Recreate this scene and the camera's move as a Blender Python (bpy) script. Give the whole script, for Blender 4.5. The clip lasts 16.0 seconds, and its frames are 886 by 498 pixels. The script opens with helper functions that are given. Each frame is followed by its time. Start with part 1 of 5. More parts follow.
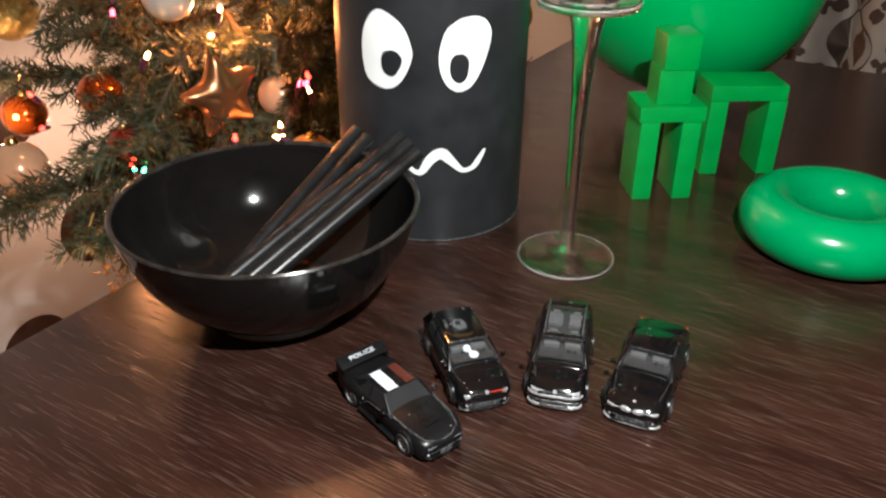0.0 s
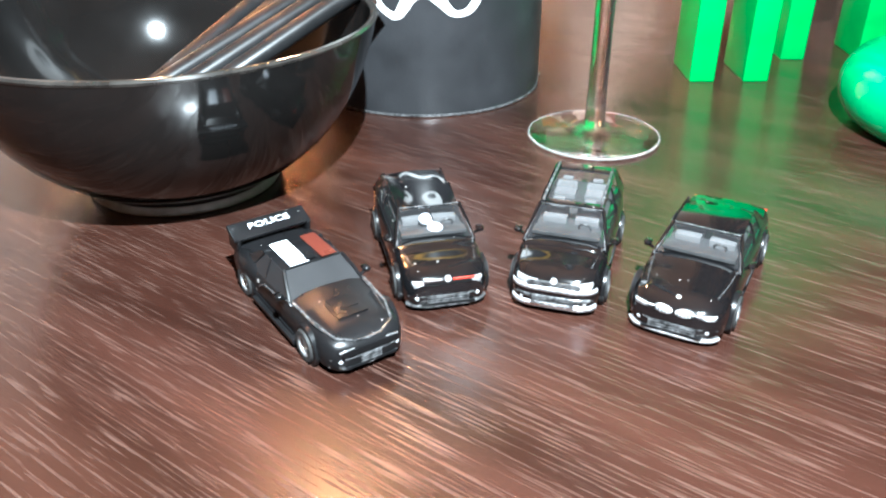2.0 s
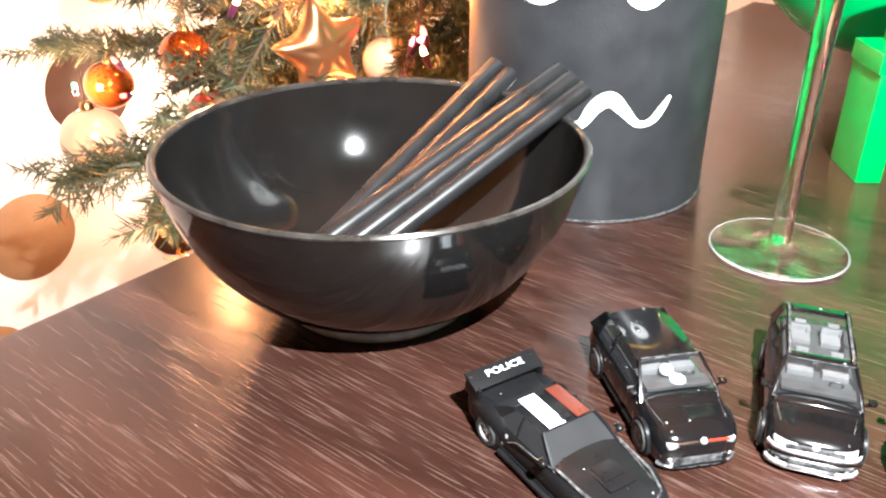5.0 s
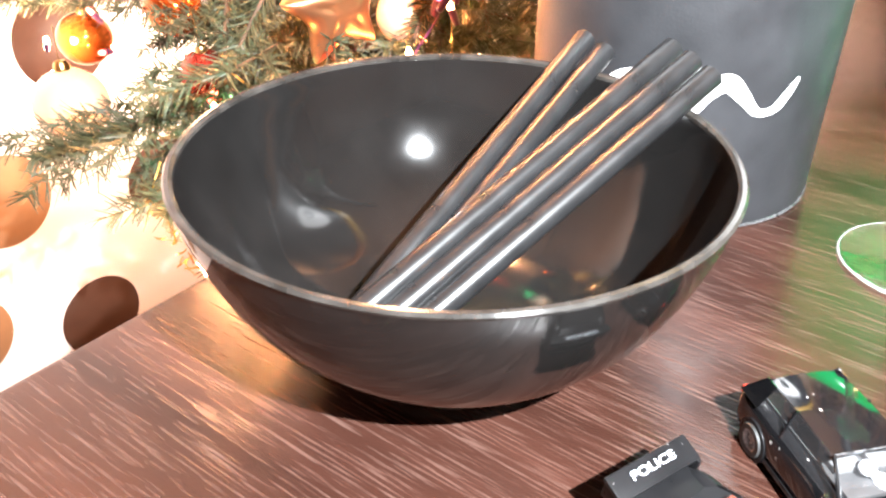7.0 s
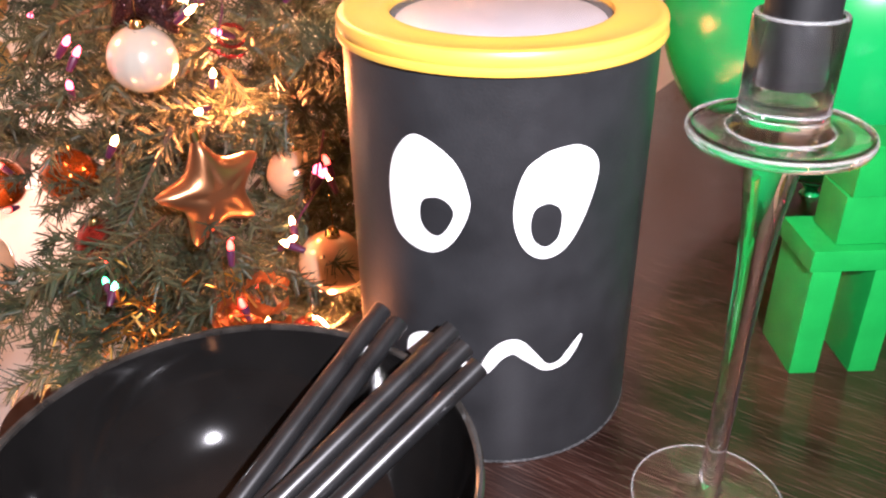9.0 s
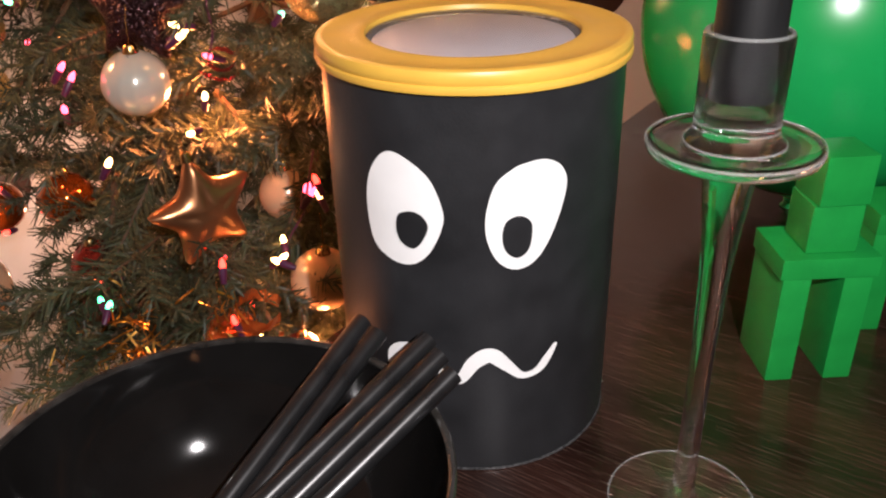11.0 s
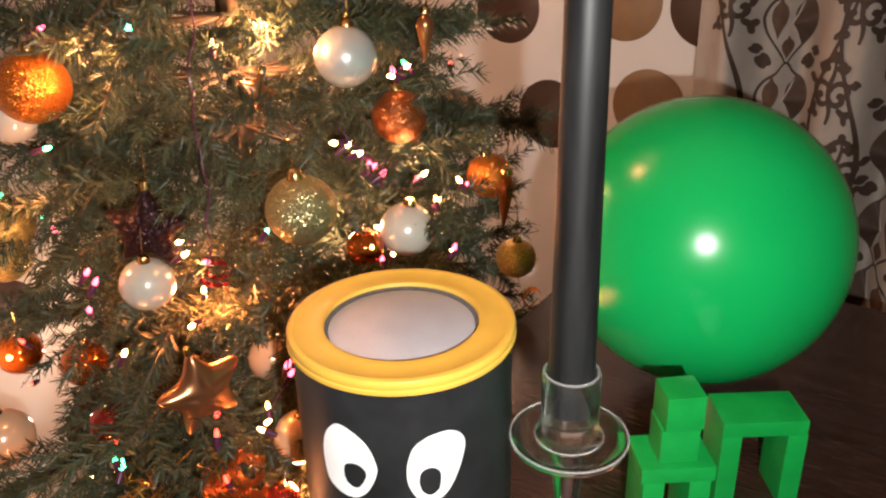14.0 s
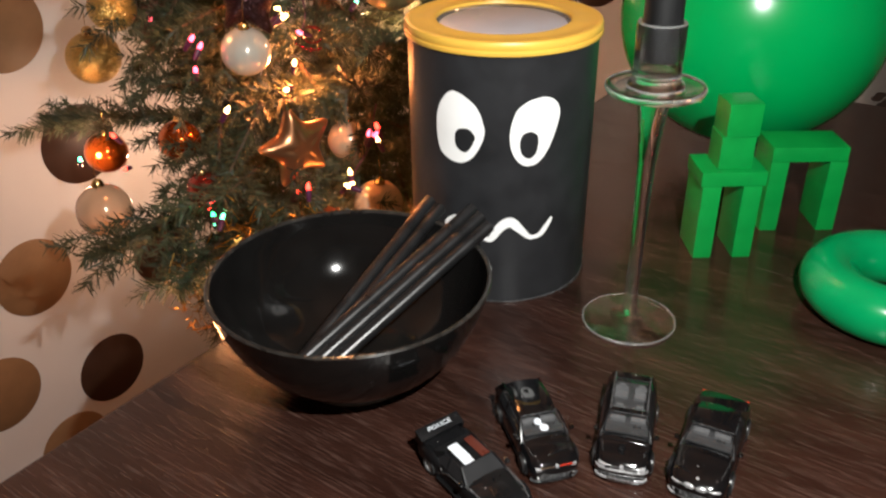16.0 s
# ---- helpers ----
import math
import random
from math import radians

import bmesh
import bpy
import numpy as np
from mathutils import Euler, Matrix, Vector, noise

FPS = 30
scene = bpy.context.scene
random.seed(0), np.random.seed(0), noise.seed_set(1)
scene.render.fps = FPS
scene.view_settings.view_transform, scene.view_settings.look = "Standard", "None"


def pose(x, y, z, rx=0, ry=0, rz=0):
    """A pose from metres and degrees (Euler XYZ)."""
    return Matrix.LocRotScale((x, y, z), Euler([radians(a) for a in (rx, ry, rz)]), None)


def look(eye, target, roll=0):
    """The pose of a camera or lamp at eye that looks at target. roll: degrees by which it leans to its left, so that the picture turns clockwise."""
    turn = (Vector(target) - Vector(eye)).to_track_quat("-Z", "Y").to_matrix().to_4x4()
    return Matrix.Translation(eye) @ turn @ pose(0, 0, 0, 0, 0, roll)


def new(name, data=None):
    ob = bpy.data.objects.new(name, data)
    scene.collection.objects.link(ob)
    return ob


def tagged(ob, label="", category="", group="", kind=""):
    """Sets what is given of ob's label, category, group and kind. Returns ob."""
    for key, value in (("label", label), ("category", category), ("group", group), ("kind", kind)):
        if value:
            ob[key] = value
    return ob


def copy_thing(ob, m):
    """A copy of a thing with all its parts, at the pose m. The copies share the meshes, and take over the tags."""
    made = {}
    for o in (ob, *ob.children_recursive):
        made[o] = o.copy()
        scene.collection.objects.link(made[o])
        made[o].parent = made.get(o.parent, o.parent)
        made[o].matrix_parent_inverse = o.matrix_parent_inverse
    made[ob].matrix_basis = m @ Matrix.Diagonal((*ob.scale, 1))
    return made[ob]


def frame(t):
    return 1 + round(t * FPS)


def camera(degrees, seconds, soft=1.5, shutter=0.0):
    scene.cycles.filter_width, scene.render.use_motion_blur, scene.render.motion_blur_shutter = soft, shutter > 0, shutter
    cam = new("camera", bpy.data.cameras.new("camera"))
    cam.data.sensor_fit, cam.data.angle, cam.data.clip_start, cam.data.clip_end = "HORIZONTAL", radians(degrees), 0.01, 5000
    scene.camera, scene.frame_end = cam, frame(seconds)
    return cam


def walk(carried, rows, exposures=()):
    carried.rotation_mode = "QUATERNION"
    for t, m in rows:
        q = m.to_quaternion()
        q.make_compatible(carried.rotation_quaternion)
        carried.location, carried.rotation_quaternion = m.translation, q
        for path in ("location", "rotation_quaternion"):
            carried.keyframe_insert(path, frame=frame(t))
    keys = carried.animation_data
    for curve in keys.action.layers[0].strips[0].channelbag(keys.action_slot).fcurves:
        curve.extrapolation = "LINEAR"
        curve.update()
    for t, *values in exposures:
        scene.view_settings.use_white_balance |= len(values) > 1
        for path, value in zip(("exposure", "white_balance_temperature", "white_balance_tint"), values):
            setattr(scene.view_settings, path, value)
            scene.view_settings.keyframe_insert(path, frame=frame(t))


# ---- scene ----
cam = camera(56.0, 16.0, soft=2.2, shutter=0.3)
PATH = [
    (0, (0.1087, -0.0609, 0.3271), (-0.7983, 1.4251, -0.6559), 0.7),
    (0.5, (0.1018, -0.0218, 0.2697), (-0.8142, 1.4403, -0.7423), 1.8),
    (1, (0.0931, 0.0313, 0.221), (-0.9029, 1.4463, -0.781), 0.4),
    (1.5, (0.0905, 0.0505, 0.1914), (-0.9305, 1.4455, -0.8156), 0),
    (2, (0.0887, 0.0618, 0.1801), (-0.9353, 1.4678, -0.8069), 0),
    (2.5, (0.0861, 0.067, 0.1766), (-0.9359, 1.487, -0.7944), 0.3),
    (3, (0.0844, 0.0705, 0.1775), (-0.9506, 1.4845, -0.7865), 0.1),
    (3.5, (0.087, 0.0713, 0.1749), (-0.953, 1.4813, -0.7911), 0),
    (4, (0.0748, 0.0609, 0.1923), (-0.9682, 1.4629, -0.7740), 0.3),
    (4.5, (0.0331, 0.0365, 0.2306), (-1.0589, 1.4205, -0.7135), -0.2),
    (5, (0.0043, 0.0348, 0.221), (-1.0946, 1.4158, -0.719), 0),
    (5.2, (0, 0.0365, 0.2218), (-1.098, 1.4125, -0.7261), -0),
    (7.5, (-0.1008, 0.1137, 0.2098), (-1.1002, 1.4775, -0.863), 0.47),
    (8, (-0.0771, 0.1434, 0.268), (-1.093, 1.5152, -0.7741), -1.34),
    (8.5, (-0.0496, 0.1444, 0.3097), (-1.0276, 1.5694, -0.6973), 0.2),
    (9, (-0.0409, 0.1522, 0.3202), (-1.0329, 1.5802, -0.6688), -0.9),
    (11.5, (-0.0209, 0.1436, 0.3262), (-1.0339, 1.5926, -0.6078), -1.7),
    (12, (-0.0218, 0.1366, 0.3297), (-1.0388, 1.5916, -0.5893), -1.7),
    (12.5, (-0.0096, 0.127, 0.3437), (-1.0046, 1.608, -0.5604), -0.8),
    (13, (0.0365, 0.1122, 0.4515), (-0.9355, 1.6262, -0.4205), -1.1),
    (13.5, (0.0566, 0.107, 0.495), (-0.9435, 1.612, -0.363), -1.7),
    (14, (0.0618, 0.1009, 0.5107), (-0.9582, 1.6019, -0.3293), -1.7),
    (14.5, (0.0705, 0.0957, 0.5133), (-0.9495, 1.5997, -0.3227), -1.6),
    (15, (0.0748, 0.0374, 0.4837), (-0.9652, 1.5054, -0.3893), -1.7),
    (15.5, (0.0818, -0.0478, 0.428), (-0.9502, 1.3861, -0.51), -1),
    (16, (0.0983, -0.0748, 0.3889), (-0.9087, 1.3472, -0.5931), -0.8),
]
EXPOSURES = [(0, 0.0, 6150, 6), (0.5, 1.05, 5650, 2), (1, 1.88, 5350, -1), (1.5, 2.12, 5300, -1), (2, 1.95, 5300, -1), (3.5, 1.7, 5350, -1),
             (4, 1.6, 5500, 0), (4.5, 1.75, 5850, 4), (5, 2.13, 5900, 6), (5.2, 2.18, 5900, 6), (7.5, 2.97, 5850, 10), (8, 2.65, 5900, 18),
             (8.5, 1.6, 5850, 24), (9, 0.87, 5950, 22), (11.5, -0.38, 6450, 18), (12.5, -0.38, 6700, 20), (13, -0.2, 6900, 18), (14.5, 0.08, 6350, 8),
             (15, -0.07, 6350, 7), (15.5, -0.15, 6350, 6), (16, -0.2, 6350, 8)]
walk(cam, [(t, look(eye, target, roll)) for t, eye, target, roll in PATH], EXPOSURES)

# ---- light: a small white torch and the fairy lights on the tree, in a dark room ----
world = bpy.data.worlds.new("night")
world.use_nodes = True
world.node_tree.nodes["Background"].inputs[0].default_value = (0.02, 0.015, 0.012, 1)
world.node_tree.nodes["Background"].inputs[1].default_value = 0.3
scene.world = world


def lamp(name, place, watts, colour, radius):
    data = bpy.data.lights.new(name, "POINT")
    data.energy, data.color, data.shadow_soft_size = watts, colour, radius
    ob = new(name, data)
    ob.matrix_world = Matrix.Translation(place)
    return ob


torch = new("torch_light", bpy.data.lights.new("torch_light", "SPOT"))
torch.data.energy, torch.data.color, torch.data.shadow_soft_size = 32.0, (1.0, 0.97, 0.92), 0.005
torch.data.spot_size, torch.data.spot_blend = radians(118), 0.6
torch.matrix_world = look((0.140, 0.075, 0.485), (-0.34, 0.56, 0.0))
for place, colour, watts in (((-0.632, 0.648, 0.07), (1, 0.28, 0.08), 1.4), ((-0.56, 0.78, 0.14), (1, 0.5, 0.25), 0.5), ((-0.72, 0.52, 0.2), (1, 0.38, 0.14), 0.3),
                             ((-0.5, 0.62, -0.12), (1, 0.32, 0.1), 0.9), ((-0.62, 0.42, -0.2), (1, 0.34, 0.12), 0.8), ((-0.73, 0.86, 0.32), (1, 0.44, 0.19), 1.8),
                             ((-1.0, 0.55, -0.1), (1, 0.5, 0.28), 0.5), ((-1.1, 0.85, -0.25), (1, 0.6, 0.4), 1.0), ((-0.475, 0.835, 0.195), (1, 0.48, 0.22), 0.35), ((-0.62, 1.18, 0.22), (1, 0.6, 0.4), 1.2), ((-0.95, 1.15, 0.0), (1, 0.55, 0.35), 1.0), ((-0.58, 0.72, 0.36), (1, 0.42, 0.17), 1.1), ((-0.70, 0.60, 0.34), (1, 0.40, 0.15), 0.7), ((-0.62, 0.66, 0.72), (1, 0.4, 0.16), 1.9), ((-0.72, 0.74, 0.98), (1, 0.33, 0.11), 1.4)):
    lamp("fairy_light_glow", place, 2.0 * watts, colour, 0.014)


# ---- materials ----
def material(name, colour, rough=0.5, metal=0.0, vary=0.12, scale=60.0, bump=0.0, bump_scale=400.0, spec=0.5, coat=0.0, stretch=(1, 1, 1), rough_vary=0.08):
    m = bpy.data.materials.new(name)
    m.use_nodes = True
    t = m.node_tree
    b = t.nodes["Principled BSDF"]
    b.inputs["Metallic"].default_value = metal
    b.inputs["Specular IOR Level"].default_value = spec
    b.inputs["Coat Weight"].default_value = coat
    b.inputs["Coat Roughness"].default_value = 0.06
    co = t.nodes.new("ShaderNodeTexCoord")
    mp = t.nodes.new("ShaderNodeMapping")
    mp.inputs["Scale"].default_value = stretch
    t.links.new(co.outputs["Object"], mp.inputs[0])
    n = t.nodes.new("ShaderNodeTexNoise")
    n.inputs["Scale"].default_value, n.inputs["Detail"].default_value = scale, 6
    t.links.new(mp.outputs[0], n.inputs["Vector"])
    r = t.nodes.new("ShaderNodeValToRGB")
    lo, hi = [max(c * (1 - vary), 0) for c in colour], [min(c * (1 + vary), 1) for c in colour]
    r.color_ramp.elements[0].position, r.color_ramp.elements[1].position = 0.3, 0.7
    r.color_ramp.elements[0].color, r.color_ramp.elements[1].color = (*lo, 1), (*hi, 1)
    t.links.new(n.outputs["Fac"], r.inputs[0])
    t.links.new(r.outputs[0], b.inputs["Base Color"])
    n2 = t.nodes.new("ShaderNodeTexNoise")
    n2.inputs["Scale"].default_value, n2.inputs["Detail"].default_value = bump_scale, 4
    t.links.new(mp.outputs[0], n2.inputs["Vector"])
    q = t.nodes.new("ShaderNodeMapRange")
    q.inputs["To Min"].default_value, q.inputs["To Max"].default_value = max(rough - rough_vary, 0.02), min(rough + rough_vary, 1)
    t.links.new(n.outputs["Fac"], q.inputs["Value"])
    t.links.new(q.outputs[0], b.inputs["Roughness"])
    if bump:
        bp = t.nodes.new("ShaderNodeBump")
        bp.inputs["Strength"].default_value, bp.inputs["Distance"].default_value = bump, 0.001
        t.links.new(n2.outputs["Fac"], bp.inputs["Height"])
        t.links.new(bp.outputs[0], b.inputs["Normal"])
    return m


def glass(name, colour=(1, 1, 1), rough=0.0, ior=1.48):
    m = bpy.data.materials.new(name)
    m.use_nodes = True
    b = m.node_tree.nodes["Principled BSDF"]
    b.inputs["Base Color"].default_value = (*colour, 1)
    b.inputs["Roughness"].default_value, b.inputs["IOR"].default_value, b.inputs["Transmission Weight"].default_value = rough, ior, 1
    return m


def clear_sheet(name, tint, clear=0.8, rough=0.08):
    """A thin see-through plastic sheet: part clear, part glossy."""
    m = bpy.data.materials.new(name)
    m.use_nodes = True
    t = m.node_tree
    b = t.nodes["Principled BSDF"]
    b.inputs["Base Color"].default_value, b.inputs["Roughness"].default_value = (*tint, 1), rough
    tr, mx = t.nodes.new("ShaderNodeBsdfTransparent"), t.nodes.new("ShaderNodeMixShader")
    mx.inputs[0].default_value = clear
    t.links.new(b.outputs[0], mx.inputs[1])
    t.links.new(tr.outputs[0], mx.inputs[2])
    t.links.new(mx.outputs[0], t.nodes["Material Output"].inputs[0])
    return m


def glowing(name, colour, strength):
    m = bpy.data.materials.new(name)
    m.use_nodes = True
    b = m.node_tree.nodes["Principled BSDF"]
    b.inputs["Base Color"].default_value = (*colour, 1)
    b.inputs["Emission Color"].default_value, b.inputs["Emission Strength"].default_value = (*colour, 1), strength
    return m


def glitter(name, colour, rough=0.3, scale=1000.0):
    """Metal flakes tilted every way."""
    m = bpy.data.materials.new(name)
    m.use_nodes = True
    t = m.node_tree
    b = t.nodes["Principled BSDF"]
    b.inputs["Metallic"].default_value, b.inputs["Roughness"].default_value = 0.75, rough
    v = t.nodes.new("ShaderNodeTexVoronoi")
    v.inputs["Scale"].default_value = scale
    co = t.nodes.new("ShaderNodeTexCoord")
    t.links.new(co.outputs["Object"], v.inputs["Vector"])
    r = t.nodes.new("ShaderNodeValToRGB")
    r.color_ramp.elements[0].color = (*[c * 0.45 for c in colour], 1)
    r.color_ramp.elements[1].color = (*[min(c * 1.4, 1) for c in colour], 1)
    t.links.new(v.outputs["Color"], r.inputs[0])
    t.links.new(r.outputs[0], b.inputs["Base Color"])
    geo = t.nodes.new("ShaderNodeNewGeometry")
    sub = t.nodes.new("ShaderNodeVectorMath")
    sub.operation = "SUBTRACT"
    sub.inputs[1].default_value = (0.5, 0.5, 0.5)
    t.links.new(v.outputs["Color"], sub.inputs[0])
    add = t.nodes.new("ShaderNodeVectorMath")
    add.operation = "ADD"
    t.links.new(geo.outputs["Normal"], add.inputs[0])
    t.links.new(sub.outputs[0], add.inputs[1])
    nm = t.nodes.new("ShaderNodeVectorMath")
    nm.operation = "NORMALIZE"
    t.links.new(add.outputs[0], nm.inputs[0])
    t.links.new(nm.outputs[0], b.inputs["Normal"])
    return m


def wood_top():
    """Dark wenge laminate with pale broken pores along x."""
    m = material("wenge", (0.026, 0.0102, 0.0070), rough=0.22, vary=0.45, scale=9, spec=0.5, stretch=(0.5, 4, 4))
    t = m.node_tree
    b = t.nodes["Principled BSDF"]
    old = b.inputs["Base Color"].links[0].from_socket
    co = t.nodes.new("ShaderNodeTexCoord")
    mp = t.nodes.new("ShaderNodeMapping")
    mp.inputs["Scale"].default_value = (0.55, 15.5, 1.0)
    mp.inputs["Rotation"].default_value = (0, 0, radians(-7.5))
    n = t.nodes.new("ShaderNodeTexNoise")
    n.inputs["Scale"].default_value, n.inputs["Detail"].default_value, n.inputs["Roughness"].default_value = 58, 3, 0.55
    n.inputs["Distortion"].default_value = 0.25
    t.links.new(co.outputs["Object"], mp.inputs[0])
    t.links.new(mp.outputs[0], n.inputs["Vector"])
    ramp = t.nodes.new("ShaderNodeValToRGB")
    ramp.color_ramp.elements[0].position, ramp.color_ramp.elements[1].position = 0.53, 0.67
    ramp.color_ramp.elements[0].color, ramp.color_ramp.elements[1].color = (0, 0, 0, 1), (1, 1, 1, 1)
    t.links.new(n.outputs["Fac"], ramp.inputs[0])
    mx = t.nodes.new("ShaderNodeMix")
    mx.data_type = "RGBA"
    mx.inputs["B"].default_value = (0.105, 0.064, 0.051, 1)
    mul = t.nodes.new("ShaderNodeMath")
    mul.operation = "MULTIPLY"
    mul.inputs[1].default_value = 0.52
    t.links.new(ramp.outputs[0], mul.inputs[0])
    t.links.new(mul.outputs[0], mx.inputs["Factor"])
    t.links.new(old, mx.inputs["A"])
    t.links.new(mx.outputs["Result"], b.inputs["Base Color"])
    bp = t.nodes.new("ShaderNodeBump")
    bp.inputs["Strength"].default_value, bp.inputs["Distance"].default_value = 0.14, 0.0006
    bp.invert = True
    t.links.new(ramp.outputs[0], bp.inputs["Height"])
    t.links.new(bp.outputs[0], b.inputs["Normal"])
    return m


WENGE = wood_top()
WENGE_DARK = material("wenge_dark", (0.03, 0.016, 0.01), rough=0.4, scale=30)
PLASTER = material("white_wallpaper", (0.82, 0.77, 0.73), rough=0.75, vary=0.04, scale=7, bump=0.25, bump_scale=260)
DOT_GOLD = material("bronze_dot", (0.29, 0.16, 0.075), rough=0.5, vary=0.1, scale=30)
DOT_DARK = material("chocolate_dot", (0.06, 0.026, 0.014), rough=0.5, vary=0.12, scale=30)
CEILING = material("ceiling_paint", (0.7, 0.68, 0.65), rough=0.8, vary=0.03, scale=4)
FLOOR = material("floor_boards", (0.2, 0.11, 0.06), rough=0.45, vary=0.3, scale=12, stretch=(0.3, 3, 1))
CLOTH = material("curtain_cloth", (0.40, 0.355, 0.31), rough=0.75, vary=0.08, scale=25, bump=0.5, bump_scale=900)
CLOTH_PRINT = material("curtain_print", (0.062, 0.038, 0.027), rough=0.7, vary=0.2, scale=60)
CLOTH_MID = material("curtain_print_pale", (0.11, 0.060, 0.036), rough=0.7, vary=0.2, scale=60)
GLAZE = material("black_glaze", (0.0062, 0.0058, 0.0056), rough=0.085, vary=0.25, scale=30, spec=0.5, coat=0.05, rough_vary=0.04)
# black bowl rim, greyer than the glaze to paint in its small glints
RIM_GLINT = material("rim_glint", (0.022, 0.02, 0.018), rough=0.16, vary=0.6, scale=90)
FOOT_BARE = material("bare_foot_ring", (0.2, 0.18, 0.16), rough=0.5, vary=0.3, scale=120)
BLACK_PAPER = material("black_paper", (0.0185, 0.019, 0.0208), rough=0.40, vary=0.25, scale=35, bump=0.12, bump_scale=700, spec=0.32)
WHITE_PAPER = material("white_paper", (0.85, 0.85, 0.84), rough=0.6, vary=0.03, scale=50)
YELLOW = material("yellow_plastic", (0.72, 0.42, 0.06), rough=0.4, vary=0.06, scale=40)
TIN_METAL = material("tin_inside", (0.05, 0.05, 0.055), rough=0.5, metal=0.6, vary=0.2, scale=20)
FOIL_SEAL = material("silver_foil_seal", (0.60, 0.59, 0.64), rough=0.5, metal=0.3, vary=0.08, scale=60, bump=0.05, bump_scale=200)
LID_WINDOW = clear_sheet("lid_window", (0.5, 0.5, 0.52), 0.86, 0.12)
STRAW = material("black_straw", (0.010, 0.010, 0.0105), rough=0.30, vary=0.25, scale=80, spec=0.5)
GLASS = glass("clear_glass", rough=0.015)
# whitish sheet for the light caught by the candlestick's edges
GLASS_GLINT = clear_sheet("glass_glint", (0.62, 0.64, 0.63), 0.86, 0.10)
_t = GLASS.node_tree
_clear, _mix = _t.nodes.new("ShaderNodeBsdfTransparent"), _t.nodes.new("ShaderNodeMixShader")
_mix.inputs[0].default_value = 0.12
_t.links.new(_t.nodes["Principled BSDF"].outputs[0], _mix.inputs[1])
_t.links.new(_clear.outputs[0], _mix.inputs[2])
_t.links.new(_mix.outputs[0], _t.nodes["Material Output"].inputs[0])
WAX = material("black_wax", (0.0075, 0.0078, 0.0082), rough=0.5, vary=0.6, scale=30, bump=0.10, bump_scale=90, spec=0.3, stretch=(3, 3, 0.35))
WICK = material("wick", (0.5, 0.47, 0.4), rough=0.9)
RUBBER = material("green_rubber", (0.004, 0.37, 0.085), rough=0.24, vary=0.08, scale=6, spec=0.5)
GREEN_WOOD = material("green_paint", (0.005, 0.27, 0.045), rough=0.36, vary=0.12, scale=50, bump=0.12, bump_scale=300)
GREEN_RING = material("green_ring", (0.004, 0.27, 0.085), rough=0.2, vary=0.08, scale=30)


def chipped(m, scale, size, colour=(0.30, 0.29, 0.28)):
    """Small pale chips in the paint."""
    t = m.node_tree
    b = t.nodes["Principled BSDF"]
    co = t.nodes.new("ShaderNodeTexCoord")
    v = t.nodes.new("ShaderNodeTexVoronoi")
    v.inputs["Scale"].default_value = scale
    t.links.new(co.outputs["Object"], v.inputs["Vector"])
    n = t.nodes.new("ShaderNodeTexNoise")
    n.inputs["Scale"].default_value = scale * 0.35
    t.links.new(co.outputs["Object"], n.inputs["Vector"])
    lim = t.nodes.new("ShaderNodeMapRange")
    lim.inputs["From Min"].default_value, lim.inputs["From Max"].default_value = 0.55, 0.75
    lim.inputs["To Max"].default_value = size
    t.links.new(n.outputs["Fac"], lim.inputs["Value"])
    less = t.nodes.new("ShaderNodeMath")
    less.operation = "LESS_THAN"
    t.links.new(v.outputs["Distance"], less.inputs[0])
    t.links.new(lim.outputs[0], less.inputs[1])
    mx = t.nodes.new("ShaderNodeMix")
    mx.data_type = "RGBA"
    mx.inputs["B"].default_value = (*colour, 1)
    t.links.new(b.inputs["Base Color"].links[0].from_socket, mx.inputs["A"])
    t.links.new(less.outputs[0], mx.inputs["Factor"])
    t.links.new(mx.outputs["Result"], b.inputs["Base Color"])
    return m


CAR_BLACK = chipped(material("car_black", (0.004, 0.004, 0.0045), rough=0.1, vary=0.2, scale=80, coat=0.8, rough_vary=0.04), 300, 0.26)
CAR_MATT = chipped(material("car_matt_black", (0.006, 0.006, 0.0065), rough=0.30, vary=0.2, scale=90, spec=0.22), 280, 0.28)
# silver trim and worn silver; also the pale lines that imitate glints on edges
CAR_EDGE = material("worn_silver_and_glint", (0.085, 0.085, 0.087), rough=0.25, metal=0.3, vary=0.9, scale=420)
CAR_GREY = material("car_grey_window", (0.014, 0.014, 0.015), rough=0.4, vary=0.1, scale=90, spec=0.25)
CAR_SEAT = material("car_seat", (0.10, 0.10, 0.102), rough=0.45, vary=0.15, scale=150)
CHROME = material("chrome", (0.8, 0.8, 0.82), rough=0.14, metal=1.0, vary=0.05)
LAMP_CLEAR = material("lamp_silver", (0.50, 0.50, 0.51), rough=0.24, metal=0.45, vary=0.4, scale=700)
TYRE = material("tyre", (0.018, 0.018, 0.018), rough=0.6)
CAR_TRIM = material("car_trim", (0.03, 0.03, 0.031), rough=0.5, vary=0.2, scale=200)
CAR_WINDOW = clear_sheet("car_window", (0.1, 0.1, 0.105), 0.94, 0.05)
STRIPE_WHITE = material("white_stripe", (0.7, 0.74, 0.8), rough=0.35, vary=0.05)
STRIPE_RED = material("red_stripe", (0.085, 0.020, 0.013), rough=0.3, vary=0.15)
LAMP_RED = material("lamp_red", (0.4, 0.03, 0.015), rough=0.15)
NEEDLE = material("fir_needles", (0.052, 0.066, 0.034), rough=0.5, vary=0.45, scale=14)
